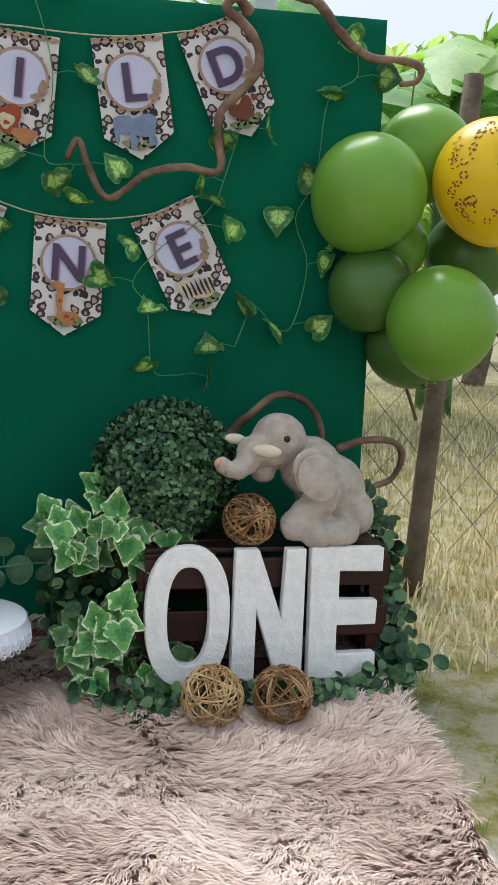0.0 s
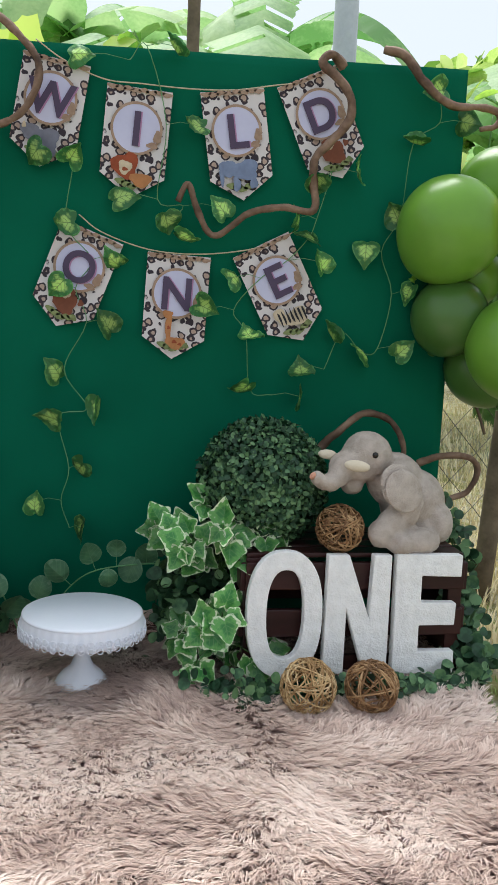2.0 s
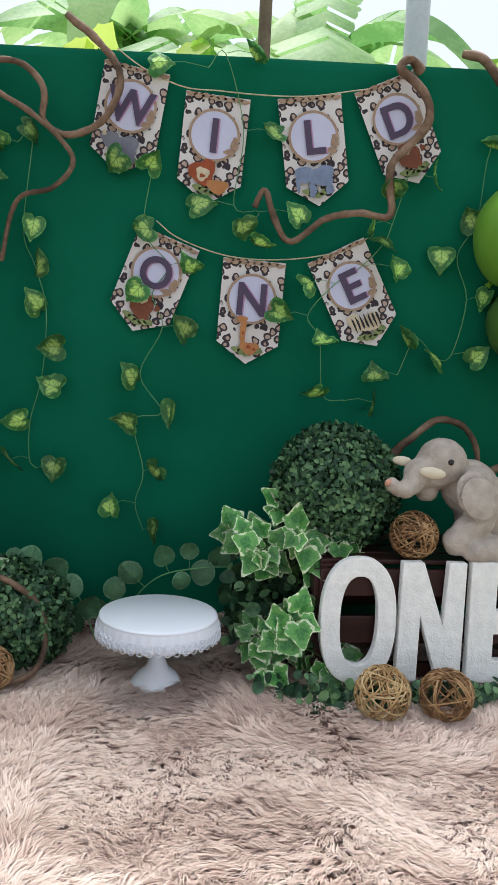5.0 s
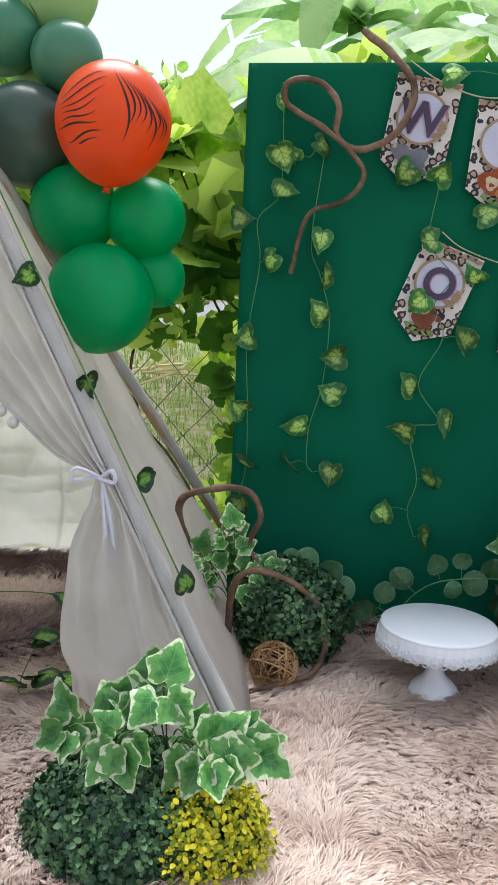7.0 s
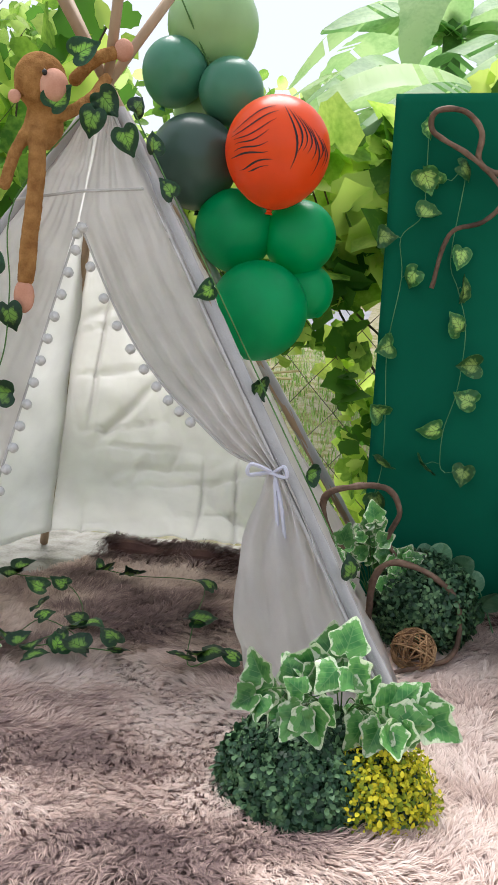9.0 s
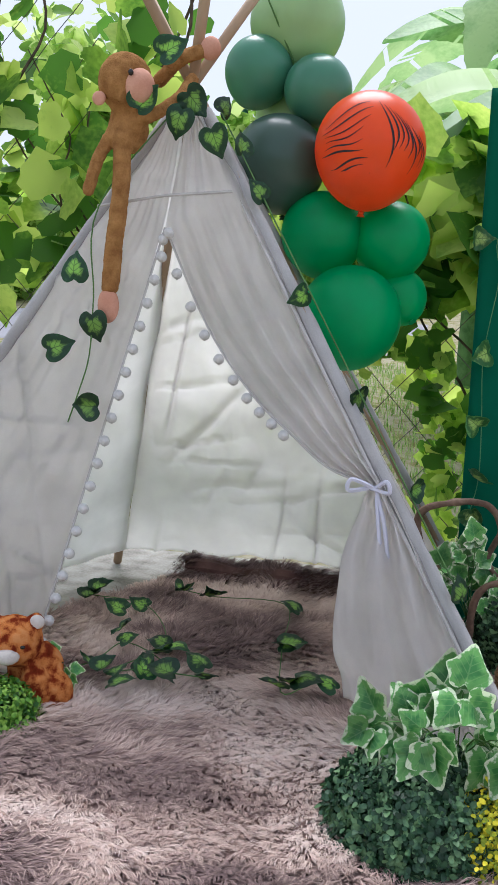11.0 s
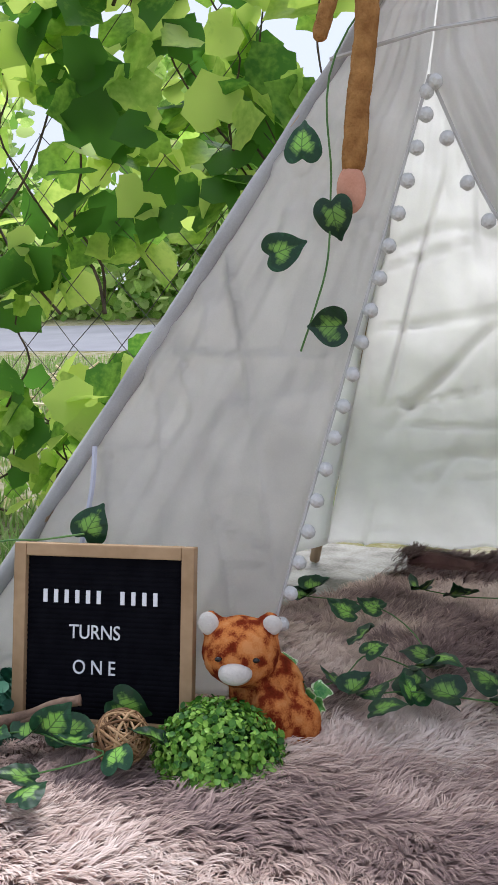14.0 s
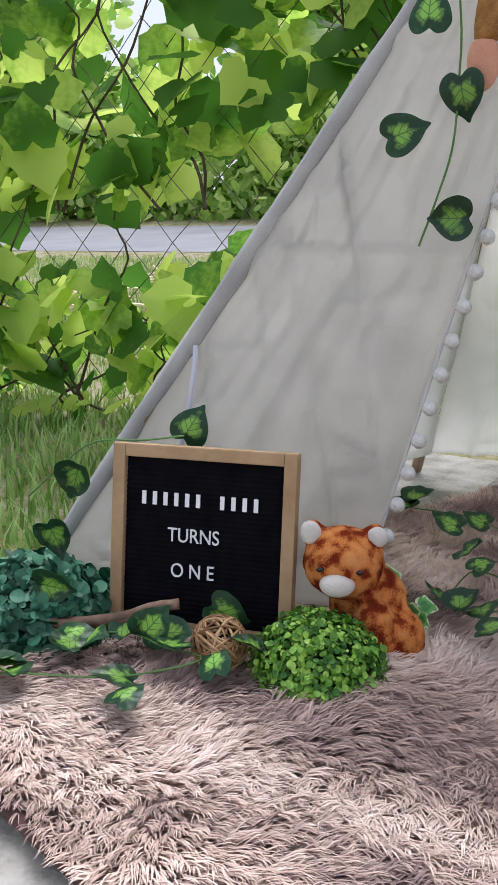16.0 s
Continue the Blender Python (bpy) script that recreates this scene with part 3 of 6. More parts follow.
def pile(count, seed, name):
    rng = np.random.default_rng(seed)
    x, y = rng.uniform(-1.86, 0.62, count), rng.uniform(-1.36, 0.42, count)
    keep = inside(x, y, RUG)
    x, y = x[keep], y[keep]
    n = len(x)
    # strands gather into pointed locks that lean together
    jx, jy = x + 0.008 * wavy(x, y, 45, 5), y + 0.008 * wavy(x, y, 45, 6)
    cell = 0.0072
    lock_x, lock_y = np.floor(jx / cell), np.floor(jy / cell)
    spin = lambda a: np.modf(np.abs(np.sin(lock_x * 12.9898 + lock_y * 78.233 + a) * 43758.5453))[0]
    h0, h1, h2, h3 = spin(0.0), spin(1.7), spin(3.1), spin(5.3)
    mx, my = (lock_x + 0.3 + 0.4 * h1) * cell, (lock_y + 0.3 + 0.4 * h2) * cell
    lean = 0.8 * np.pi * wavy(mx, my, 2.3, 7) + 1.5 * wavy(mx, my, 10, 8) + 1.6 * (h0 - 0.5) - 0.7
    length = 0.037 * (0.7 + 0.6 * h3)
    own = length * (0.8 + 0.35 * rng.uniform(size=n))
    lift = 0.34 + 0.1 * wavy(mx, my, 8, 15) + 0.18 * (h2 - 0.5)
    reach = 0.85 + 0.2 * wavy(mx, my, 7, 9)
    swing = lean + rng.normal(0, 0.3, n)
    tip_x, tip_y = mx + np.cos(lean) * length * reach, my + np.sin(lean) * length * reach
    own_x, own_y = x + np.cos(swing) * own * reach, y + np.sin(swing) * own * reach
    close = 0.42
    dx, dy = tip_x * close + own_x * (1 - close) - x, tip_y * close + own_y * (1 - close) - y
    z0 = rug_height(x, y) + 0.004
    w = 0.00085 * (0.7 + 0.8 * rng.uniform(size=n))
    sx, sy = -np.sin(lean) * w, np.cos(lean) * w
    rows = []
    for s, h, k in ((0.0, 0.0, 1.0), (0.35, 0.62, 0.95), (0.72, 0.95, 0.7), (1.0, 0.9, 0.12)):
        cx, cy, cz = x + dx * s, y + dy * s, z0 + own * h * lift
        rows.append(np.stack([cx - sx * k, cy - sy * k, cz], 1))
        rows.append(np.stack([cx + sx * k, cy + sy * k, cz], 1))
    v = np.stack(rows, 1)
    quad = np.array([(0, 1, 3, 2), (2, 3, 5, 4), (4, 5, 7, 6)])
    f = (quad[None] + (np.arange(n) * 8)[:, None, None]).reshape(-1, 4)
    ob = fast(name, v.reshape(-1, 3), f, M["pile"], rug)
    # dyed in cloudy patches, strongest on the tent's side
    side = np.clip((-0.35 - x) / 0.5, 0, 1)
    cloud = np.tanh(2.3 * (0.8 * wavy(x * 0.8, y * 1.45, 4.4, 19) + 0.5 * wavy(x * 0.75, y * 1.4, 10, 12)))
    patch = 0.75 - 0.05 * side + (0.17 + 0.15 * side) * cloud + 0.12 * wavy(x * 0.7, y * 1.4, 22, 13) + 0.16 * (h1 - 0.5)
    # browner fur inside the tent, with shade put into its colour; back edge darker
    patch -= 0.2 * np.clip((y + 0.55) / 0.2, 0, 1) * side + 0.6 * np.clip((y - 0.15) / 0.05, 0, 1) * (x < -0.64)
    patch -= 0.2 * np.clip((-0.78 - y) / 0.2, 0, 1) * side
    # each strand runs from a darker root to a lighter tip
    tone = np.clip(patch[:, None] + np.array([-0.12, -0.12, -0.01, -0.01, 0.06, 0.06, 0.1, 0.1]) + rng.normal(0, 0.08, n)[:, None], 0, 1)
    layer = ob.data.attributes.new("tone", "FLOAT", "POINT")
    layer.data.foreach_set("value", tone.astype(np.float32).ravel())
    return tagged(smooth(ob), kind="stuff")


M["pile"] = fur_paint()
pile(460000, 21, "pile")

# ---- green cloth backdrop ----
backdrop = thing("backdrop_stand", "dark green cloth stretched over a square backdrop frame", "backdrop")
nx, nz = 60, 60
v = []
for j in range(nz + 1):
    for i in range(nx + 1):
        x, z = -0.622 + 1.246 * i / nx, 0.03 + 1.216 * j / nz + 0.032 * i / nx * j / nz
        fold = 0.0025 * noise.noise(Vector((x * 5, z * 1.2, 1))) + 0.0012 * noise.noise(Vector((x * 14, z * 3, 4)))
        v.append((x, fold, z))
f = [(j * (nx + 1) + i, j * (nx + 1) + i + 1, (j + 1) * (nx + 1) + i + 1, (j + 1) * (nx + 1) + i) for j in range(nz) for i in range(nx)]
cloth = smooth(part("cloth", (v, f), M["cloth"], backdrop))
thick = cloth.modifiers.new("thick", "SOLIDIFY")
thick.thickness, thick.offset = 0.03, -1
for x in (-0.6, 0.0, 0.6):
    part("frame_post", box((0.03, 0.03, 1.22), (x, 0.05, 0.61)), M["trunk"], backdrop)
part("frame_rail", box((1.2, 0.03, 0.03), (0, 0.05, 1.2)), M["trunk"], backdrop)


# ---- banner pennants ----
def round_plate(radius, y, steps=36, inner=0.0):
    if inner:
        v = [(r * math.cos(2 * math.pi * i / steps), y, r * math.sin(2 * math.pi * i / steps)) for r in (inner, radius) for i in range(steps)]
        return v, [(i, (i + 1) % steps, steps + (i + 1) % steps, steps + i) for i in range(steps)]
    return [(radius * math.cos(2 * math.pi * i / steps), y, radius * math.sin(2 * math.pi * i / steps)) for i in range(steps)], [tuple(range(steps))]


def blot(rx, rz, at, y, seed, steps=22):
    """A flat printed shape with an uneven outline."""
    rng = random.Random(seed)
    v = []
    for i in range(steps):
        a = 2 * math.pi * i / steps
        r = 1 + 0.16 * math.sin(3 * a + seed) + 0.08 * rng.uniform(-1, 1)
        v.append((at[0] + rx * r * math.cos(a), y, at[1] + rz * r * math.sin(a)))
    return v, [tuple(range(steps))]


# printed animal shapes: tone, half width, half height, place across, place down
MOTIF = {
    "grey": [("grey", 0.03, 0.02, 0.002, 0.74), ("grey", 0.018, 0.016, -0.03, 0.7), ("grey", 0.007, 0.014, -0.016, 0.85), ("grey", 0.007, 0.014, 0.02, 0.85), ("cream", 0.004, 0.006, -0.042, 0.66)],
    "rust": [("rust", 0.027, 0.026, -0.016, 0.72), ("ochre", 0.022, 0.014, 0.018, 0.83), ("cream", 0.014, 0.014, -0.016, 0.73), ("rust", 0.006, 0.004, -0.016, 0.75)],
    "blue": [("blue", 0.032, 0.02, 0.006, 0.73), ("blue", 0.017, 0.017, -0.028, 0.7), ("blue", 0.005, 0.018, -0.042, 0.78), ("blue", 0.008, 0.016, -0.012, 0.85), ("blue", 0.008, 0.016, 0.024, 0.84)],
    "brown": [("brown", 0.024, 0.022, 0.0, 0.76), ("brown", 0.016, 0.015, -0.004, 0.66), ("cream", 0.009, 0.008, -0.004, 0.67), ("brown", 0.006, 0.007, 0.03, 0.7)],
    "ochre": [("ochre", 0.0065, 0.032, -0.012, 0.7), ("ochre", 0.02, 0.013, 0.004, 0.84), ("ochre", 0.011, 0.008, -0.016, 0.57), ("rust", 0.003, 0.004, -0.012, 0.7), ("rust", 0.005, 0.004, 0.002, 0.83), ("rust", 0.004, 0.003, 0.014, 0.85)],
    "ink": [("cream", 0.03, 0.018, 0.004, 0.76), ("cream", 0.012, 0.018, -0.026, 0.69)] + [("ink", 0.0024, 0.016, -0.028 + 0.009 * q, 0.72 + 0.005 * q) for q in range(7)],
}


def pennant(letter, top, tip, ink, wide=0.133):
    dx, dz = tip[0] - top[0], tip[1] - top[1]
    long = math.hypot(dx, dz)
    ob = thing("banner_pennant", f"leopard-print paper pennant with the letter {letter} on a lilac disc", "pennant", (top[0], -0.012, top[1]), (0, math.degrees(math.atan2(-dx, -dz)), 0), "birthday banner pennants")
    h = wide / 2
    bend = 0.004
    v = [(x, -bend * (x / h) ** 2 - 0.0 + s, z) for s in (0.0, 0.0012) for x, z in ((-h, 0), (0, 0), (h, 0), (h, -long * 0.8), (0, -long), (-h, -long * 0.8), (0, -long * 0.4))]
    top_f = [(0, 5, 6, 1), (1, 6, 3, 2), (5, 4, 6), (6, 4, 3)]
    f = top_f + [tuple(i + 7 for i in q[::-1]) for q in top_f]
    part("card", (v, f), M["leopard"], ob)
    c = -long * 0.37
    disc = part("disc", round_plate(wide * 0.36, -0.007), M["paper"], ob, "pale lilac printed disc")
    disc.location.z = c
    ring = part("ring", round_plate(wide * 0.4, -0.0075, 36, wide * 0.36), M["tan"], ob, "printed rope ring")
    ring.location.z = c
    for mt, off, y in ((M["mauve"], 0.003, -0.0085), (M["plum"], 0.0, -0.0105)):
        me = lettering(letter, long * 0.3, 0.0008, 0.035)
        me.materials.clear()
        me.materials.append(mt)
        lt = new("letter", me)
        lt.parent = ob
        lt.location = (off, y, c - long * 0.15)
        lt.scale = (0.95, 1, 1)
    part("print_border", join([blot(0.011, 0.0045, (wide * (-0.42 + 0.12 * i), -0.005 - 0.002 * (i % 2)), -0.006, i) for i in range(8)]), M["tan"], ob)
    part("print_vine", join([blot(0.008, 0.013, (wide * 0.33, c - 0.012), -0.0085, 3), blot(0.012, 0.006, (wide * 0.26, c - 0.03), -0.0085, 4)]), M["tan"], ob)
    for k, (tone, rx, rz, px, pz) in enumerate(MOTIF[ink]):
        part("print_motif", blot(rx, rz, (px, -long * pz), -0.0085 - 0.0003 * k, 5 + k), M["print_" + tone], ob)
    part("print_grass", join([blot(0.01, 0.006, (0.012 * i, -long * (0.9 - 0.02 * abs(i))), -0.0086, 8 + i) for i in (-2, -1, 0, 1, 2)]), M["olive"], ob)
    return ob


pennant("W", (-0.247, 1.222), (-0.281, 1.01), "grey")
pennant("I", (-0.081, 1.179), (-0.097, 0.96), "rust")
pennant("L", (0.107, 1.19), (0.142, 0.97), "blue")
pennant("D", (0.262, 1.23), (0.354, 1.03), "brown")
pennant("O", (-0.17, 0.887), (-0.243, 0.69), "brown")
pennant("N", (0.01, 0.85), (0.0, 0.63), "ochre")
pennant("E", (0.182, 0.88), (0.286, 0.681), "ink")


def line_thing(name, label, category, points, radius, material, per=6, **kw):
    ob = smooth(part(name, tube(smooth_path(points, per), radius, 6, **kw), material, None))
    return tagged(ob, label, category)


line_thing("string_line", "thin jute cord carrying the upper banner row", "cord", [(-0.29, -0.014, 1.255), (-0.235, -0.016, 1.22), (-0.155, -0.016, 1.19), (-0.08, -0.016, 1.187), (0.02, -0.016, 1.185), (0.11, -0.016, 1.19), (0.19, -0.016, 1.205), (0.265, -0.016, 1.222), (0.33, -0.014, 1.262)], 0.0014, M["cord"])
line_thing("string_line", "thin jute cord carrying the lower banner row", "cord", [(-0.2, -0.014, 0.92), (-0.155, -0.016, 0.888), (-0.07, -0.016, 0.86), (0.01, -0.016, 0.852), (0.1, -0.016, 0.858), (0.19, -0.016, 0.878), (0.26, -0.014, 0.915)], 0.0014, M["cord"])


# ---- leafy vines on the cloth ----
def vine(spots, size, seed, paint="vine", y=-0.02, sway=0.012, stem_r=0.001):
    rng = random.Random(seed)
    ob = thing("artificial_vine", "thin green artificial vine with variegated heart-shaped leaves, hung on cloth", "vine", group="hanging vines")
    xs = [x for x, z in spots]
    run = [sum(xs[max(0, i - 2):i + 3]) / len(xs[max(0, i - 2):i + 3]) for i in range(len(xs))]
    path = [(0.75 * m + 0.25 * x + rng.uniform(-sway, sway), y + 0.006, z) for m, (x, z) in zip(run, spots)]
    part("stem", tube(smooth_path(path, 5), stem_r, 5), M["pale_stem"], ob)
    for (x, z), (sx, sy, sz) in zip(spots, path):
        part("leaf_stalk", tube([Vector((sx, sy, sz)), Vector((0.5 * (sx + x), sy - 0.006, 0.5 * (sz + z) + 0.006)), Vector((x, y - 0.012, z))], 0.0007, 4), M["pale_stem"], ob)
        narrow = rng.random() < 0.25
        lf = leaf(ob, "heart", M[paint], (0, 0, 0), size, (0, 0, 0))
        lf.matrix_basis = pose(x, y - 0.012, z) @ pose(0, 0, 0, 90 + rng.uniform(-15, 15), rng.uniform(-180, 180) * 0.95 + 180, 0) @ pose(0, 0, 0, rng.uniform(-45, 45), 68 if narrow else rng.uniform(-40, 40), 0) @ pose(0, -size * 0.45, 0) @ Matrix.Diagonal((size * rng.uniform(0.85, 1.1), size * rng.uniform(0.85, 1.05), size * 1.3, 1))
    return ob


vine([(-0.54, 1.17), (-0.53, 1.06), (-0.53, 0.98), (-0.62, 0.93), (-0.56, 0.84), (-0.6, 0.68), (-0.61, 0.53), (-0.59, 0.4), (-0.59, 0.31)], 0.058, 1)
vine([(-0.54, 1.06), (-0.45, 1.08), (-0.45, 0.89), (-0.44, 0.82), (-0.44, 0.74), (-0.41, 0.65), (-0.41, 0.57), (-0.48, 0.49), (-0.49, 0.41), (-0.4, 0.39)], 0.058, 2)
vine([(-0.29, 1.03), (-0.21, 1.04), (-0.23, 0.9), (-0.13, 0.83), (-0.24, 0.77), (-0.14, 0.7), (-0.24, 0.6), (-0.15, 0.52), (-0.25, 0.5), (-0.19, 0.39), (-0.28, 0.32), (-0.18, 0.26)], 0.058, 3, y=-0.026)
vine([(-0.2, 1.23), (-0.02, 1.26), (0.03, 1.11), (-0.11, 0.96), (0.09, 0.95), (-0.02, 0.91), (0.02, 0.88)], 0.058, 4, y=-0.026)
vine([(0.29, 1.01), (0.38, 1.04), (0.26, 0.94), (0.28, 0.9), (0.31, 0.85), (0.13, 0.81), (0.07, 0.74), (0.16, 0.69), (0.15, 0.57), (0.28, 0.56)], 0.058, 5, y=-0.026)
vine([(0.54, 1.22), (0.62, 1.16), (0.5, 1.11), (0.47, 0.96), (0.41, 0.88), (0.51, 0.79), (0.51, 0.67), (0.42, 0.66), (0.34, 0.7), (0.28, 0.62)], 0.058, 6)


# ---- twisted branches ----
def branch(points, radius, label="twisted brown dry branch with a rough bark", taper=0.6):
    return line_thing("twisted_branch", label, "branch", points, radius, M["branch"], 8, taper=taper, knots=0.35)


branch([(-0.39, -0.02, 1.31), (-0.32, -0.03, 1.255), (-0.28, -0.05, 1.19), (-0.31, -0.05, 1.11), (-0.38, -0.04, 1.075), (-0.43, -0.04, 1.1), (-0.43, -0.05, 1.16), (-0.47, -0.06, 1.2), (-0.53, -0.06, 1.2), (-0.535, -0.05, 1.16), (-0.46, -0.05, 1.115), (-0.4, -0.05, 1.07), (-0.37, -0.05, 1.02), (-0.41, -0.05, 0.97), (-0.48, -0.05, 0.94), (-0.51, -0.05, 0.82)], 0.0085)
branch([(0.34, -0.02, 1.255), (0.31, -0.04, 1.272), (0.29, -0.05, 1.25), (0.34, -0.06, 1.2), (0.35, -0.06, 1.14), (0.29, -0.05, 1.07), (0.28, -0.05, 1.03), (0.285, -0.05, 0.955), (0.22, -0.06, 0.955), (0.15, -0.05, 0.94), (0.08, -0.05, 0.89), (0.045, -0.05, 0.93), (0.02, -0.05, 0.99), (0.0, -0.05, 0.955)], 0.0105)
branch([(0.43, -0.01, 1.3), (0.47, -0.03, 1.285), (0.51, -0.05, 1.23), (0.57, -0.05, 1.19), (0.64, -0.05, 1.19), (0.68, -0.05, 1.18), (0.675, -0.05, 1.155), (0.64, -0.05, 1.145)], 0.01)
branch([(0.3, -0.06, 0.4), (0.33, -0.07, 0.46), (0.36, -0.08, 0.49), (0.41, -0.08, 0.53), (0.47, -0.08, 0.52), (0.505, -0.08, 0.47), (0.51, -0.08, 0.4), (0.5, -0.08, 0.28)], 0.0095)
branch([(0.55, -0.06, 0.42), (0.6, -0.07, 0.44), (0.66, -0.08, 0.44), (0.685, -0.08, 0.41), (0.66, -0.08, 0.36), (0.6, -0.08, 0.335), (0.58, -0.08, 0.28)], 0.009)
branch([(-0.66, -0.13, 0.21), (-0.7, -0.14, 0.26), (-0.71, -0.15, 0.34), (-0.64, -0.15, 0.37), (-0.57, -0.15, 0.37), (-0.54, -0.15, 0.32), (-0.56, -0.15, 0.25), (-0.52, -0.16, 0.2), (-0.49, -0.14, 0.17)], 0.009)
branch([(-0.59, -0.22, 0.03), (-0.59, -0.22, 0.1), (-0.585, -0.22, 0.18), (-0.55, -0.22, 0.22), (-0.48, -0.22, 0.21), (-0.41, -0.22, 0.16), (-0.39, -0.23, 0.09), (-0.41, -0.28, 0.04), (-0.48, -0.34, 0.035), (-0.53, -0.37, 0.03)], 0.0085)

# ---- crate with foam letters ----
crate = thing("wooden_crate", "dark mahogany-stained slatted wooden crate", "crate", (0.365, -0.15, 0.0))
W2, D2, H2 = 0.225, 0.115, 0.262
for sx in (-1, 1):
    for sy in (-1, 1):
        part("corner_post", box((0.03, 0.03, H2), (sx * (W2 - 0.015), sy * (D2 - 0.015), H2 / 2)), M["mahogany"], crate)
    for k in range(3):
        part("end_slat", box((0.012, D2 * 2 - 0.004, 0.058), (sx * (W2 + 0.004), 0, 0.035 + 0.094 * k)), M["mahogany"], crate)
for sy in (-1, 1):
    for k in range(3):
        part("slat", box((W2 * 2, 0.012, 0.056), (0, sy * (D2 + 0.004), 0.035 + 0.096 * k)), M["mahogany"], crate)
for k in range(4):
    part("top_slat", box((W2 * 2 - 0.002, 0.05, 0.01), (0, -0.086 + 0.057 * k, H2 + 0.004)), M["mahogany"], crate)


def foam_letter(name, outline, holes, at, depth=0.024):
    """A cut foam letter: outline and holes as rings in x-z, bridged and given depth."""
    bm = bmesh.new()
    edges = []
    for ring in [outline, *holes]:
        vs = [bm.verts.new((x, 0, z)) for x, z in ring]
        edges += [bm.edges.new((vs[i], vs[(i + 1) % len(vs)])) for i in range(len(vs))]
    bmesh.ops.triangle_fill(bm, edges=edges, use_beauty=True, normal=(0, -1, 0))
    got = bmesh.ops.extrude_face_region(bm, geom=bm.faces[:])
    bmesh.ops.translate(bm, vec=(0, depth, 0), verts=[g for g in got["geom"] if isinstance(g, bmesh.types.BMVert)])
    bmesh.ops.recalc_face_normals(bm, faces=bm.faces[:])
    ob = part("foam_letter", bm, M["foam"], None)
    bev = ob.modifiers.new("worn", "BEVEL")
    bev.width, bev.segments, bev.angle_limit = 0.0022, 2, radians(40)
    ob.matrix_basis = pose(*at, -3, 0, 0)
    return tagged(ob, f"white cut foam letter {name} leaning on the crate", "letter", "foam letters")


def oval(cx, cz, rx, rz, n=56, power=2.4):
    out = []
    for i in range(n):
        a = 2 * math.pi * i / n
        c, s = math.cos(a), math.sin(a)
        out.append((cx + rx * math.copysign(abs(c) ** (2 / power), c), cz + rz * math.copysign(abs(s) ** (2 / power), s)))
    return out


foam_letter("O", oval(0.075, 0.122, 0.075, 0.125), [oval(0.076, 0.122, 0.037, 0.088)], (0.138, -0.315, 0.038))
foam_letter("N", [(0.004, 0), (0.046, 0), (0.048, 0.128), (0.088, 0), (0.134, 0), (0.136, 0.238), (0.1, 0.238), (0.094, 0.112), (0.05, 0.238), (0.008, 0.238)], [], (0.288, -0.315, 0.04))
foam_letter("E", [(0, 0), (0.128, 0.0), (0.128, 0.045), (0.052, 0.045), (0.052, 0.098), (0.126, 0.098), (0.128, 0.143), (0.054, 0.145), (0.054, 0.198), (0.136, 0.196), (0.137, 0.24), (0, 0.242)], [], (0.434, -0.315, 0.038))


# ---- rattan balls ----
def rattan_ball(at, radius, material, label, seed):
    rng = random.Random(seed)
    ob = thing("rattan_ball", label, "decorative ball", at, group="rattan balls")
    for i in range(42):
        ax = Vector((rng.gauss(0, 1), rng.gauss(0, 1), rng.gauss(0, 1))).normalized()
        u = ax.orthogonal().normalized()
        w = ax.cross(u)
        off = rng.uniform(-0.45, 0.45)
        r = radius * math.sqrt(1 - off * off) * rng.uniform(0.95, 1.0)
        ring = [ax * off * radius + (u * math.cos(2 * math.pi * k / 22) + w * math.sin(2 * math.pi * k / 22)) * r * (1 + 0.02 * rng.uniform(-1, 1)) for k in range(23)]
        ring[-1] = ring[0]
        smooth(part("strand", tube(ring, 0.0018 * rng.uniform(0.7, 1.25), 5), material, ob))
    return ob


rattan_ball((0.242, -0.41, 0.058), 0.052, M["rattan"], "pale woven rattan ball on the fur rug", 1)
rattan_ball((0.362, -0.415, 0.058), 0.05, M["rattan_dark"], "brown woven rattan ball on the fur rug", 2)
rattan_ball((0.328, -0.25, 0.319), 0.048, M["rattan_dark"], "brown woven rattan ball on the crate before the toy", 3)
rattan_ball((-0.488, -0.3, 0.056), 0.048, M["rattan_dark"], "brown woven rattan ball inside a bent branch", 4)

# ---- cake stand ----
stand = thing("cake_stand", "white enamelled cake stand with a lace-edged plate", "cake stand", (-0.172, -0.285, 0.014))
stand.scale = (0.93, 0.93, 0.95)
pl = lathe([(0.0, 0.16), (0.116, 0.16), (0.121, 0.158), (0.122, 0.154), (0.119, 0.152), (0.0, 0.152)], 64)
smooth(part("plate", pl, M["plate"], stand))
skirt_v, skirt_f = [], []
N = 192
for i in range(N):
    a = 2 * math.pi * i / N
    scallop = 0.005 * abs(math.sin(10 * a))
    for r, z in ((0.121, 0.156), (0.1235, 0.144), (0.1255, 0.13), (0.127, 0.121 - scallop), (0.1245, 0.121 - scallop), (0.121, 0.144)):
        ripple = 0.0011 * math.sin(40 * a) * (z < 0.145)
        skirt_v.append(((r + ripple) * math.cos(a), (r + ripple) * math.sin(a), z))
for i in range(N):
    for j in range(5):
        a, b = i * 6 + j, (i + 1) % N * 6 + j
        skirt_f.append((a, b, b + 1, a + 1))
skirt = smooth(part("lace_skirt", (skirt_v, skirt_f), M["plate"], stand, "white pierced lace-pattern rim"))
bead_v, bead_f = [], []
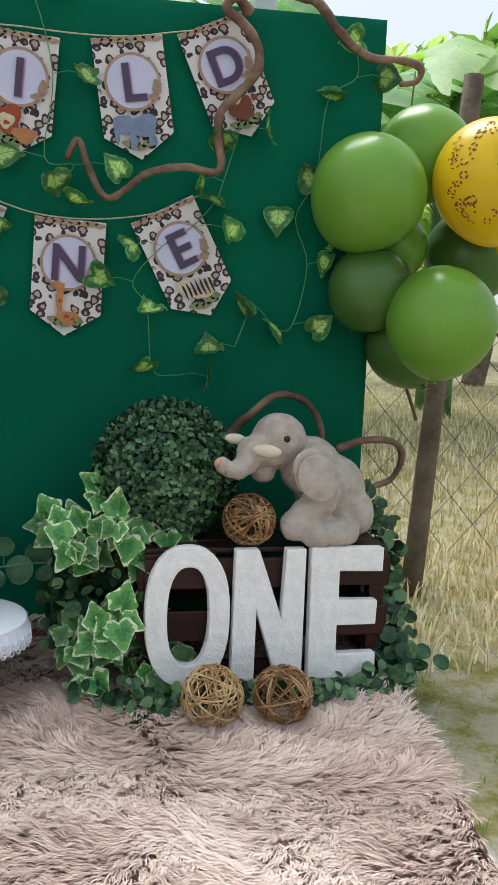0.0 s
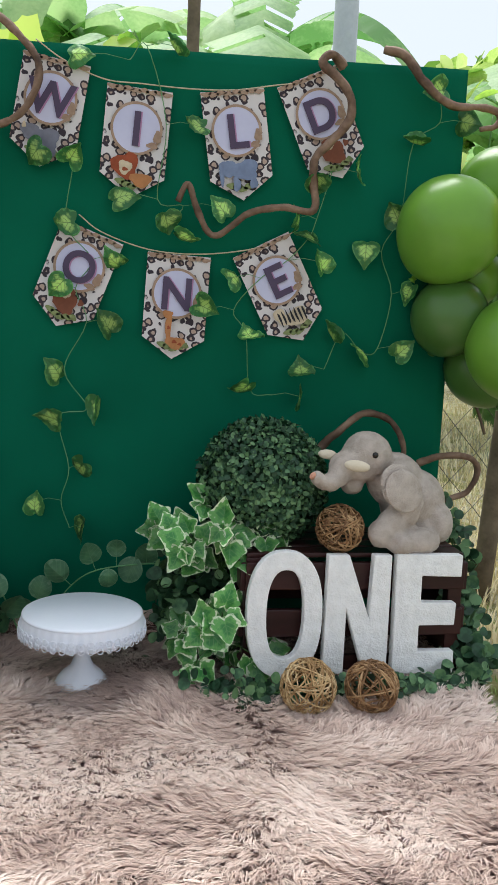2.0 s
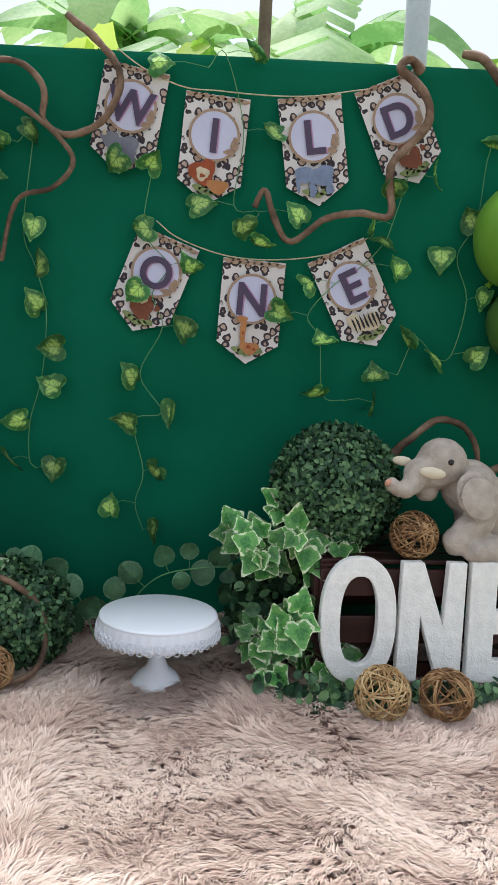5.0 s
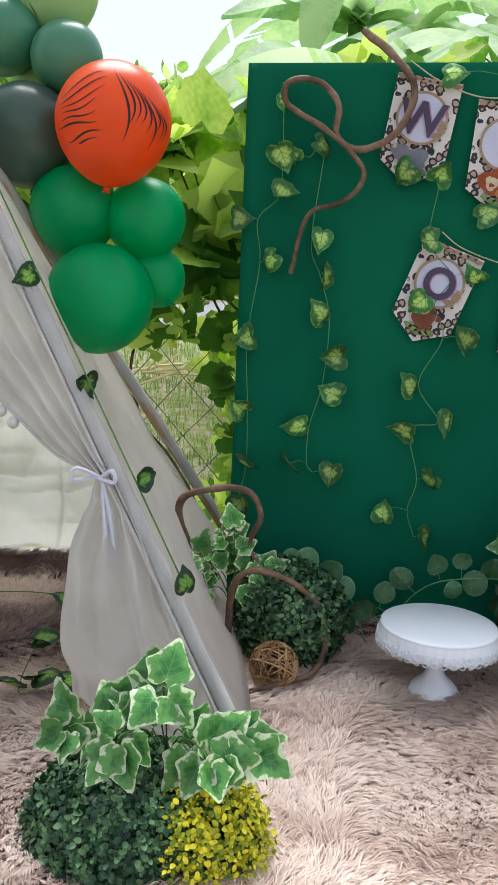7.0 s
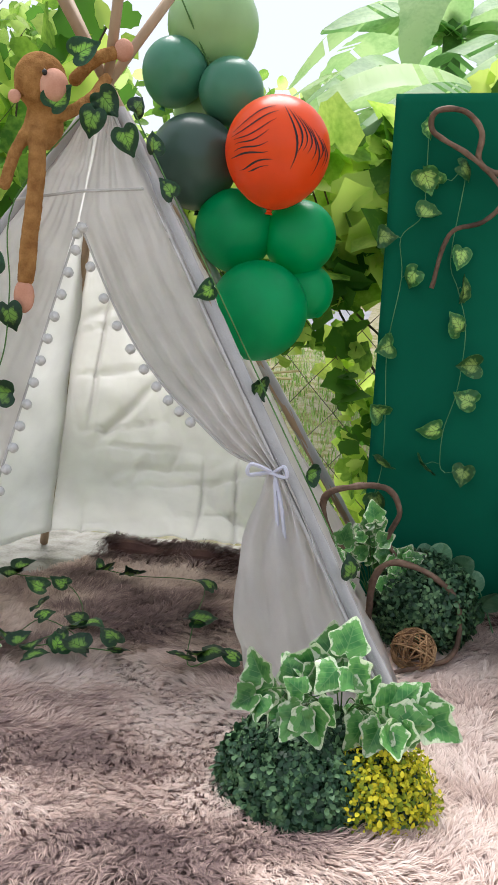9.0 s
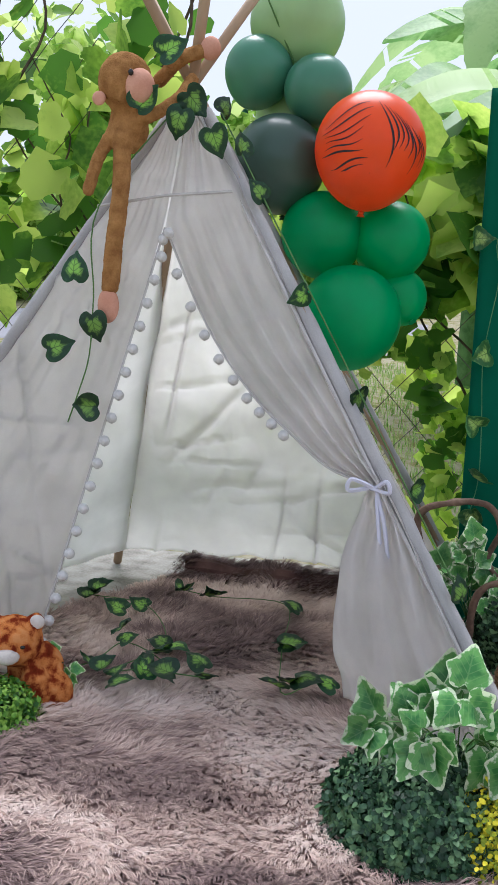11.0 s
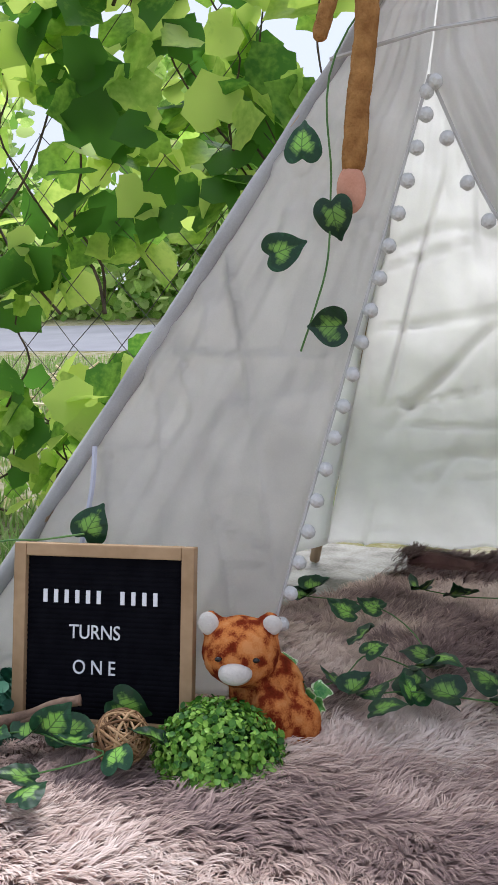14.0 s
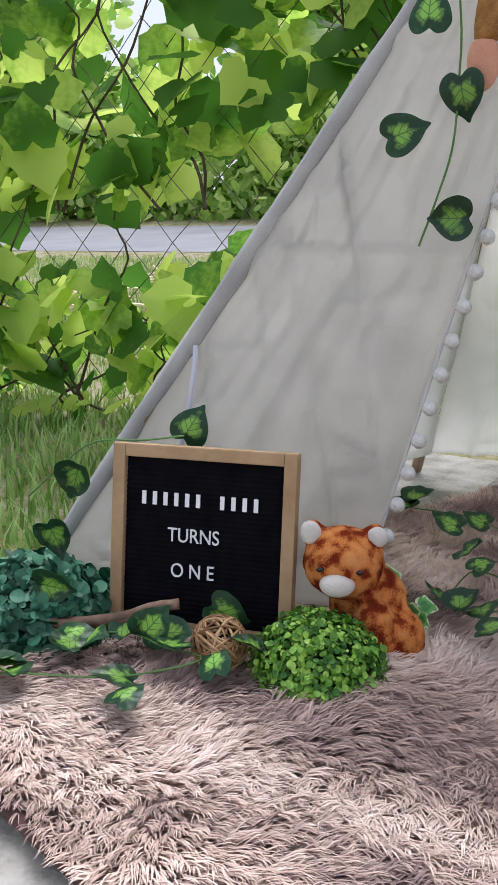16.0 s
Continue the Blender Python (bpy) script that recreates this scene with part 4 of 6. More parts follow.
for i in range(60):
    a = 2 * math.pi * i / 60
    for r, z, s in ((0.126, 0.132, 0.0032), (0.1275, 0.122 - 0.004 * (i % 3 == 1), 0.0026)):
        bm = bmesh.new()
        bmesh.ops.create_icosphere(bm, subdivisions=1, radius=s, matrix=pose(r * math.cos(a), r * math.sin(a), z))
        bm.verts.index_update()
        o = len(bead_v)
        bead_v += [tuple(q.co) for q in bm.verts]
        bead_f += [tuple(q.index + o for q in t.verts) for t in bm.faces]
        bm.free()
loops = []
for i in range(44):
    a = 2 * math.pi * i / 44
    t, o = Vector((-math.sin(a), math.cos(a), 0)), Vector((math.cos(a), math.sin(a), 0))
    for r, z, s in ((0.1268, 0.131, 0.0075), (0.1285, 0.12, 0.0058)):
        ring = [o * r + Vector((0, 0, z)) + t * s * math.cos(2 * math.pi * k / 10) + Vector((0, 0, s * math.sin(2 * math.pi * k / 10))) for k in range(11)]
        loops.append(tube(ring, 0.0011, 4))
tagged(smooth(part("lace", join(loops), M["plate"], skirt)), kind="stuff")
tagged(smooth(part("lace_beading", (bead_v, bead_f), M["plate"], skirt)), kind="stuff")
smooth(part("foot", lathe([(0.0, 0.152), (0.016, 0.152), (0.0105, 0.13), (0.01, 0.1), (0.013, 0.07), (0.024, 0.045), (0.042, 0.03), (0.055, 0.014), (0.056, 0.003), (0.053, 0.0), (0.0, 0.0)], 48), M["plate"], stand))

# ---- tent ----
APEX = Vector((-1.205, -0.28, 1.2))
FL, FR, BL, BR = Vector((-1.98, -0.58, 0)), Vector((-0.47, -0.665, 0)), Vector((-1.56, 0.3, 0)), Vector((-0.61, 0.32, 0))
MOUTH = Vector((-1.215, -0.4, 0.915))
TIE = Vector((-0.79, -0.505, 0.47))
tent = thing("play_tent", "off-white cotton teepee play tent with an open tied-back front", "tent")
for foot, off in ((FL, (0, 0, 0)), (FR, (0, 0, 0)), (BL, (-0.03, 0.04, 0)), (BR, (0.03, 0.04, 0))):
    tip = foot + (APEX - foot) * 1.22
    smooth(part("pole", tube([foot + Vector(off) * max(0, 1 - s / 6) + (tip - foot) * s / 8 for s in range(9)], 0.0125, 10, 0.85), M["pole"], tent, "round pine pole"))


def drape(name, edge_a, edge_b, steps, rows, wrinkle, seed, sag=0.0, label="", pleats=None, hang=0.0, crease=0.0042):
    """Cloth between two edges, each a function of 0..1, with folds."""
    v, f = [], []
    for j in range(rows + 1):
        t = j / rows
        a, b = edge_a(t), edge_b(t)
        for i in range(steps + 1):
            s = i / steps
            q = a.lerp(b, s)
            across = (b - a)
            nrm = across.cross(edge_a(min(1, t + 0.01)) - edge_a(max(0, t - 0.01)))
            nrm = nrm.normalized() if nrm.length > 1e-9 else Vector((0, -1, 0))
            k = wrinkle * (noise.noise(Vector((s * 3.5 * max(0.2, across.length), t * 5, seed))) + 0.35 * noise.noise(Vector((s * 14, t * 9, seed + 3))))
            u = noise.noise(Vector((q.x * 7 + seed, q.y * 5, q.z * 7)))
            w = noise.noise(Vector((q.x * 11 + q.z * 6, q.z * 3 - q.x * 4, seed * 2.0)))
            k += wrinkle * (0.5 * (0.35 - abs(u)) + 0.35 * (0.3 - abs(w))) * min(1, 6 * s * (1 - s))
            # pressed creases, running slantwise, level and upright
            inner = min(1, 8 * s * (1 - s))
            for cu, cv, cw in ((3.1, 4.3, 1.0), (1.3, 9.0, 0.8), (9.5, 1.1 + hang, 0.9)):
                c = noise.noise(Vector((q.x * cu + q.y * cu * 0.6 + q.z * cv * 0.3, q.z * cv - q.x * 0.7, seed * 3.7 + cu)))
                k += crease * cw * max(0.0, 1 - abs(c) * 14) * inner * (0.4 + noise.noise(q * 4.0 + Vector((seed, 0, 0))))
            if pleats:
                many, depth, power, high = pleats
                near = (t if high else 1 - t) ** power
                k += depth * near * math.sin(2 * math.pi * many * s + 1.5 * noise.noise(Vector((s * 3, t * 2, seed)))) * min(1, 10 * s * (1 - s))
            v.append(q + nrm * (k + sag * 4 * s * (1 - s)))
    for j in range(rows):
        for i in range(steps):
            o = j * (steps + 1) + i
            f.append((o, o + 1, o + steps + 2, o + steps + 1))
    ob = smooth(part(name, (v, f), M["canvas"], tent, label))
    mod = ob.modifiers.new("thick", "SOLIDIFY")
    mod.thickness = 0.0016
    return ob


def up_pole(foot, low=0.02, high=1.0):
    return lambda t: foot + (APEX - foot) * (low + (high - low) * t)


def curve_of(points):
    pts = smooth_path(points, 10)

    def at(t):
        u = max(0.0, min(1.0, t)) * (len(pts) - 1)
        i = min(len(pts) - 2, int(u))
        return pts[i].lerp(pts[i + 1], u - i)

    return at


drape("back_panel", up_pole(BL, 0.05, 0.985), up_pole(BR, 0.05, 0.985), 130, 120, 0.024, 1, -0.015, "back canvas panel, glowing with daylight", None, 0.4, 0.02)
drape("side_panel", up_pole(BR, 0.05, 0.985), up_pole(FR, 0.03, 0.985), 40, 40, 0.014, 2)
drape("side_panel", up_pole(FL, 0.03, 0.985), up_pole(BL, 0.05, 0.985), 40, 40, 0.014, 3)
LBOT = Vector((-1.435, -0.545, 0.045))
inner_left = lambda t: LBOT.lerp(MOUTH, t / 0.78) if t < 0.78 else MOUTH.lerp(APEX + Vector((0, -0.012, -0.02)), (t - 0.78) / 0.22)
drape("front_panel", up_pole(FL, 0.03, 0.985), inner_left, 110, 140, 0.018, 4, 0.0, "front canvas flap hanging straight", None, 0.0, 0.014)
swag = [MOUTH, (-1.127, -0.395, 0.73), (-1.03, -0.425, 0.61), (-0.95, -0.45, 0.545), (-0.87, -0.48, 0.49), TIE]
swag_at = curve_of(swag)
TP = 0.395
inner_right = lambda t: swag_at(1 - t / 0.72) if t < 0.72 else MOUTH.lerp(APEX + Vector((0, -0.012, -0.02)), (t - 0.72) / 0.28)
drape("front_panel", inner_right, up_pole(FR, TP, 0.985), 100, 130, 0.016, 5, 0.012, "front canvas flap, gathered and tied to the pole", (4.5, 0.011, 1.3, False))
low_in = curve_of([(-0.81, -0.585, 0.1), (-0.835, -0.575, 0.2), (-0.83, -0.535, 0.34), (-0.805, -0.515, 0.43), TIE])


def gathered(t):
    return low_in(t)


drape("tied_flap", gathered, up_pole(FR, 0.02, TP), 90, 90, 0.018, 6, 0.015, "hanging lower part of the tied-back flap", (3.5, 0.014, 0.7, True), 0.0, 0.0015)
for foot, off in ((FR, (0, 0, 0)), (FL, (0, 0, 0)), (BR, (0.03, 0.04, 0))):
    low = 0.05
    smooth(part("pole_sleeve", tube([foot + Vector(off) * (1 - s / 24) + (APEX - foot) * (low + (0.955 - low) * s / 24) for s in range(25)], 0.0138, 10, 0.95, 0.3), M["sleeve"], tent))
part("side_seam", tube([FR + (APEX - FR) * (0.05 + 0.9 * s / 20) + Vector((-0.012, -0.014, -0.004)) for s in range(21)], 0.0035, 6), M["seam"], tent)
part("edge_seam", tube([inner_left(s / 30 * 0.78) + Vector((0, -0.004, 0)) for s in range(31)], 0.0026, 6), M["seam"], tent)
part("edge_seam", tube([swag_at(s / 30) + Vector((0, -0.004, 0)) for s in range(31)], 0.0026, 6), M["seam"], tent)
part("yoke_hem", tube([Vector((-1.36, -0.385, 0.955)), Vector((-1.215, -0.4, 0.975)), Vector((-1.09, -0.385, 0.985))], 0.003, 5), M["seam"], tent)
POM = None
for k in range(20):
    q = inner_left(0.02 + 0.75 * k / 19) + Vector((0.012, -0.008, 0))
    if POM is None:
        bm = bmesh.new()
        bmesh.ops.create_icosphere(bm, subdivisions=2, radius=0.0108)
        for vert in bm.verts:
            vert.co *= 1 + 0.12 * noise.noise(vert.co * 300)
        pom = smooth(part("pompom", bm, M["pompom"], tent))
        POM = pom.data
    else:
        pom = new("pompom", POM)
        pom.parent = tent
    pom.location = q
for k in range(10):
    pom = new("pompom", POM)
    pom.parent = tent
    pom.location = swag_at(0.02 + 0.52 * k / 8) + Vector((-0.012, -0.008, -0.004))
bow = part("ribbon_bow", join([tube(smooth_path([TIE + Vector((0.01, -0.03, 0)), TIE + Vector((s * 0.03, -0.04, 0.015)), TIE + Vector((s * 0.035, -0.04, -0.005)), TIE + Vector((0.0, -0.03, 0))], 6), 0.004, 5) for s in (-1, 1)] + [tube(smooth_path([TIE + Vector((0.012, -0.03, 0)), TIE + Vector((0.02 + 0.01 * s, -0.045, -0.06)), TIE + Vector((0.03 + 0.012 * s, -0.05, -0.13))], 6), 0.004, 5) for s in (0, 1)]), M["ribbon"], tent, "lilac satin ribbon bow")
part("ribbon", tube(smooth_path([FL.lerp(APEX, 0.33) + Vector((0.02, -0.02, 0)), FL.lerp(APEX, 0.3) + Vector((0.045, -0.03, -0.03)), FL.lerp(APEX, 0.24) + Vector((0.07, -0.03, -0.08))], 6), 0.004, 5), M["ribbon"], tent, "lilac satin ribbon hanging from the seam")


# ---- balloons ----
def balloon(at, radius, colour, seed, note="", group="balloon cluster by the tent"):
    rng = random.Random(seed)
    ob = thing("balloon", f"{colour} latex balloon{note}", "balloon", at, (rng.uniform(-35, 35) + 180 * 0, rng.uniform(-35, 35), rng.uniform(0, 360)), group)
    prof = []
    for i in range(25):
        a = math.pi * i / 24
        r, z = math.sin(a), -math.cos(a)
        if z < 0:
            z *= 1.1
            r *= 1 - 0.08 * (-z) ** 2
        prof.append((max(r * radius, 0.0005), z * radius))
    skin = smooth(part("skin", lathe(prof, 40), BALLOON[colour], ob))
    part("neck", lathe([(0.001, -1.09 * radius), (0.007, -1.12 * radius), (0.005, -1.15 * radius), (0.009, -1.2 * radius), (0.001, -1.2 * radius)], 14), BALLOON[colour], ob)
    return ob


def marks(ob, radius, kind, seed, facing):
    """Printed marks lying on a balloon's skin, on the side that faces a direction."""
    rng = random.Random(seed)
    inv = ob.matrix_basis.to_3x3().inverted()
    face = inv @ Vector(facing).normalized()
    up = (inv @ Vector((0, 0, 1)))
    side = up.cross(face).normalized()
    up = face.cross(side)
    pieces = []

    def on(u, w, lift=1.006):
        d = (face + side * math.tan(u) * 1.0 + up * math.tan(w)).normalized()
        d = d.copy()
        r = radius * lift
        return d * r

    if kind == "tiger":
        lines = []
        for k in range(11):
            w = 0.72 - 0.145 * k
            u0, u1 = rng.uniform(-0.12, 0.1), rng.uniform(-0.85, -0.6)
            lines.append([(u0 + (u1 - u0) * i / 10, w - 0.28 * i / 10 + 0.05 * math.sin(i * 0.5 + k)) for i in range(11)])
        for k in range(9):
            u, top = 0.14 + 0.085 * k, 0.75 - 0.05 * k
            low = top - rng.uniform(0.6, 1.15)
            lines.append([(u + 0.26 * math.sin(2.2 * i / 10) - 0.1 * i / 10, top + (low - top) * i / 10) for i in range(11)])
        for k in range(5):
            lines.append([(-0.25 + 0.14 * k + 0.12 * i / 10, -0.85 + 0.3 * i / 10) for i in range(11)])
        lines = [[(u * 1.22, w * 1.15) for u, w in line] for line in lines]
        for line in lines:
            v, f = [], []
            thick = rng.uniform(0.014, 0.024)
            for i, (u, w) in enumerate(line):
                a, b = line[max(0, i - 1)], line[min(10, i + 1)]
                d = Vector((b[0] - a[0], b[1] - a[1])).normalized()
                half = thick * math.sin(math.pi * (i + 0.4) / 10.8)
                v += [on(u - d.y * half, w + d.x * half), on(u + d.y * half, w - d.x * half)]
            for i in range(10):
                f.append((2 * i, 2 * i + 2, 2 * i + 3, 2 * i + 1))
            pieces.append((v, f))
    else:
        for k in range(70):
            u, w = rng.uniform(-1.05, 1.05), rng.uniform(-1.05, 1.05)
            r, a0 = rng.uniform(0.05, 0.085), rng.uniform(0, 6.3)
            for spot in range(rng.randint(3, 5)):
                a = a0 + spot * 1.5 + rng.uniform(-0.2, 0.2)
                lu, lw, turn = rng.uniform(0.024, 0.045), rng.uniform(0.014, 0.021), a + 1.57
                cu, cw = u + r * math.cos(a), w + r * math.sin(a)
                v = [on(cu, cw)]
                for i in range(9):
                    q = 2 * math.pi * i / 9
                    x, y = lu * math.cos(q) * rng.uniform(0.8, 1.2), lw * math.sin(q)
                    v.append(on(cu + x * math.cos(turn) - y * math.sin(turn), cw + x * math.sin(turn) + y * math.cos(turn)))
                pieces.append((v, [(0, i + 1, (i + 1) % 9 + 1) for i in range(9)]))
    if kind == "tiger":
        for piece in pieces:
            part("stripe", piece, M["print_ink"], ob)
    else:
        tagged(part("rosette", join(pieces), M["print_brown"], ob, "brown printed leopard spots"), kind="stuff")


G2 = "balloon cluster beside the backdrop"
balloon((0.575, -0.09, 0.93), 0.112, "lime green", 1, "", G2)
balloon((0.73, 0.02, 1.03), 0.1, "lime green", 2, "", G2)
yb = balloon((0.815, -0.13, 0.965), 0.118, "yellow", 3, " with brown leopard rosettes", G2)
marks(yb, 0.118, "leopard", 5, (-0.3, -1, 0))
balloon((0.6, -0.06, 0.747), 0.085, "olive green", 4, "", G2)
balloon((0.718, -0.15, 0.688), 0.108, "lime green", 5, "", G2)
balloon((0.70, -0.02, 0.635), 0.085, "olive green", 6, "", G2)
balloon((0.86, 0.04, 0.83), 0.1, "olive green", 7, "", G2)
balloon((0.68, 0.03, 0.84), 0.07, "lime green", 8, "", G2)
line_thing("balloon_ribbon", "thin green ribbon holding up the balloons", "ribbon", [(0.71, 0.05, 1.2), (0.7, 0.04, 1.05), (0.7, 0.02, 0.9), (0.69, 0.02, 0.7), (0.68, 0.03, 0.6)], 0.002, M["stem"])
tb = balloon((-0.855, -0.2, 1.09), 0.111, "orange", 11, " with black tiger stripes")
marks(tb, 0.111, "tiger", 7, (0.1, -1, -0.1))
balloon((-0.955, -0.12, 0.928), 0.089, "emerald green", 12)
balloon((-0.81, -0.1, 0.918), 0.082, "emerald green", 13)
balloon((-0.88, -0.19, 0.755), 0.107, "emerald green", 14)
balloon((-0.79, -0.08, 0.8), 0.062, "emerald green", 15)
balloon((-1.055, -0.12, 1.075), 0.1, "dark grey-green", 16)
balloon((-1.12, -0.06, 1.275), 0.075, "dusty teal green", 17)
balloon((-0.985, -0.08, 1.23), 0.073, "dusty teal green", 18)
balloon((-1.05, 0.0, 1.39), 0.105, "pale green", 19)
balloon((-1.06, 0.06, 1.2), 0.09, "pale green", 20)
balloon((-0.9, 0.02, 1.15), 0.09, "emerald green", 21)
line_thing("balloon_ribbon", "thin green ribbon holding up the balloons", "ribbon", [(-1.1, -0.12, 1.42), (-1.0, -0.04, 1.2), (-0.92, -0.03, 1.05), (-0.88, -0.04, 0.9), (-0.85, -0.06, 0.75)], 0.002, M["stem"])


# ---- topiary and greenery ----
def topiary(at, radius, count, leaf_size, name, label, material="box", half=False, squash=1.0, seed=0, kind="small", rough=0.06):
    ob = thing(name, label, "artificial plant", at)
    bm = bmesh.new()
    bmesh.ops.create_icosphere(bm, subdivisions=4, radius=radius * 0.93)
    for vert in bm.verts:
        vert.co.z = max(vert.co.z, -0.02 if half else -10) * squash
        vert.co *= 1 + 0.05 * noise.noise(vert.co * 50)
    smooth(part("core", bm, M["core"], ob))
    p, d = on_ball(count, radius, seed, squash, half, rough)
    tagged(scatter("leaves", p, d, leaf_size, kind, M[material], ob, seed, 1.1), kind="stuff")
    return ob


topiary((0.19, -0.125, 0.385), 0.128, 9500, 0.0118, "topiary_ball", "dense dark green artificial boxwood topiary ball", seed=1)
topiary((-0.47, -0.14, 0.1), 0.118, 7500, 0.0118, "topiary_ball", "dense dark green artificial boxwood ball beside the backdrop", seed=2)
topiary((-0.665, -0.8, 0.01), 0.142, 9500, 0.0115, "boxwood_dome", "dark green artificial boxwood half ball on the rug", half=True, squash=0.82, seed=3)
yd = topiary((-0.545, -0.835, 0.0), 0.078, 900, 0.012, "yellow_flower_bush", "small green bush with yellow artificial flowers", "box", half=True, squash=1.25, seed=4)
p, d = on_ball(6000, 0.083, 5, 1.25, True, 0.24)
tagged(scatter("blossom", p + np.array([0, 0, 0.006]), d, 0.0088, "small", M["yellow"], yd, 6, 1.3), kind="stuff")
topiary((-1.435, -0.69, 0.01), 0.072, 7500, 0.0078, "clover_bush", "bright green artificial clover clump on the rug", "box_light", half=True, squash=0.95, seed=7, kind="round", rough=0.26)
topiary((-1.86, -0.72, 0.0), 0.12, 2600, 0.016, "leafy_clump", "teal-green artificial leaf clump beside the letter board", "box_teal", half=True, squash=0.85, seed=8, kind="round", rough=0.1)


def ivy_bunch(root, reach, count, size, seed, label, face=(0, -1, 0.55)):
    """Sprays that arch out of one root, each with leaves set alternately along it and one at its tip."""
    rng = random.Random(seed)
    ob = thing("ivy_bunch", label, "artificial plant", root)
    sprays = max(3, count // 5)
    for k in range(sprays):
        wide = 2 * (k * 5 % sprays + 0.5) / sprays - 1
        d = Vector((wide * reach[0], rng.uniform(-1, 0.1) * reach[1], reach[2] * (1 - 0.45 * wide * wide) * (1 - 0.75 * k / sprays)))
        a = math.atan2(d.z, d.x)
        path = smooth_path([(0, 0, 0), d * 0.5 + Vector((0, 0, 0.025)), d, d * 1.12 - Vector((0, 0, 0.012))], 4)
        part("stem", tube(path, 0.0014, 5, 0.6), M["stem"], ob)
        picks = [int(len(path) * q) for q in (0.4, 0.58, 0.74, 0.88)] + [len(path) - 1]
        for i, p in enumerate(picks):
            along = (path[min(p + 1, len(path) - 1)] - path[max(0, p - 1)]).normalized()
            nrm = (Vector(face) + 0.5 * Vector((rng.uniform(-1, 1), rng.uniform(-0.6, 0.6), rng.uniform(-0.8, 0.8))) + 0.35 * Vector((math.cos(a), 0, 0))).normalized()
            tip = (along - nrm * along.dot(nrm)).normalized()
            turn = 0 if i == len(picks) - 1 else (55 if i % 2 else -55) + rng.uniform(-25, 25)
            tip = Matrix.Rotation(radians(turn), 3, nrm) @ tip + Vector((0, 0, 0.15))
            tip = (tip - nrm * tip.dot(nrm)).normalized()
            across = tip.cross(nrm)
            s = size * rng.uniform(0.75, 1.2)
            m = Matrix((across, tip, nrm)).transposed().to_4x4()
            lf = leaf(ob, "ivy", M["ivy"], (0, 0, 0), s, (0, 0, 0))
            lf.matrix_basis = Matrix.Translation(path[p] + tip * 0.008) @ m @ Matrix.Diagonal((s, s, s, 1))
    return ob


ivy_bunch((-0.615, -0.755, 0.1), (0.12, 0.1, 0.145), 55, 0.055, 1, "green artificial ivy with cream-edged leaves on the boxwood dome")
ivy_bunch((0.1, -0.17, 0.2), (0.12, 0.1, 0.16), 70, 0.046, 2, "green artificial ivy with pale edges beside the crate")
ivy_bunch((0.1, -0.2, 0.02), (0.085, 0.1, 0.15), 60, 0.046, 3, "green artificial ivy with pale edges at the crate's foot")
ivy_bunch((-0.59, -0.13, 0.1), (0.075, 0.06, 0.2), 55, 0.046, 4, "green artificial ivy with pale edges beside the tent")
ivy_bunch((-1.375, -0.525, 0.02), (0.03, 0.02, 0.07), 15, 0.028, 5, "small ivy sprig behind the spotted toy")


def garland(points, count, size, seed, label, kind="round", paint="box", wide=0.03):
    rng = np.random.default_rng(seed)
    ob = thing("leaf_garland", label, "artificial plant")
    path = smooth_path(points, 12)
    part("stem", tube(path, 0.002, 5), M["stem"], ob)
    pts = np.array([tuple(path[i]) for i in rng.integers(0, len(path), count)]) + rng.normal(0, wide, (count, 3)) * np.array([1, 0.8, 0.6])
    pts[:, 2] = np.maximum(pts[:, 2], 0.015)
    d = rng.normal(0, 0.6, (count, 3)) + np.array([0, -0.7, 0.7])
    tagged(scatter("leaves", pts, d, size, kind, M[paint], ob, seed, 0.6), kind="stuff")
    return ob


garland([(0.05, -0.33, 0.03), (0.18, -0.37, 0.03), (0.3, -0.36, 0.03), (0.45, -0.37, 0.03), (0.6, -0.34, 0.03)], 480, 0.019, 1, "dark green leafy garland along the crate's foot", paint="box", wide=0.02)
garland([(0.6, -0.33, 0.03), (0.63, -0.27, 0.06), (0.625, -0.18, 0.15), (0.62, -0.12, 0.26), (0.6, -0.06, 0.33)], 330, 0.026, 2, "dark green leafy garland climbing the crate's side", paint="box", wide=0.022)
garland([(0.02, -0.14, 0.05), (0.06, -0.14, 0.18), (0.09, -0.13, 0.28)], 420, 0.026, 3, "dark green leafy filler beside the topiary", paint="box", wide=0.04)


def euca(points, spots, size, seed):
    """A stem with round leaves held out at given places (x, z) beside it."""
    rng = random.Random(seed)
    ob = thing("eucalyptus_stem", "green artificial eucalyptus stem with round leaves", "artificial plant")
    path = smooth_path(points, 6)
    part("stem", tube(path, 0.0019, 5, 0.5), M["pale_stem"], ob)
    for x, z in spots:
        root = min(path, key=lambda q: (q.x - x) ** 2 + (q.z - z) ** 2)
        at = Vector((x, root.y - rng.uniform(-0.006, 0.014), z))
        out = at - root
        ang = math.degrees(math.atan2(out.x, out.z)) if out.length > 0.01 else rng.uniform(-60, 60)
        s = size * rng.uniform(0.85, 1.15)
        part("leaf_stalk", tube([root, root.lerp(at, 0.5)], 0.0009, 4), M["pale_stem"], ob)
        lf = leaf(ob, "round", M["euca"], (0, 0, 0), s, (0, 0, 0))
        lf.matrix_basis = Matrix.Translation(at) @ pose(0, 0, 0, 90 + rng.uniform(-20, 20), ang, rng.uniform(-25, 25)) @ pose(0, -s * 0.5, 0) @ Matrix.Diagonal((s, s, s, 1))
    return ob


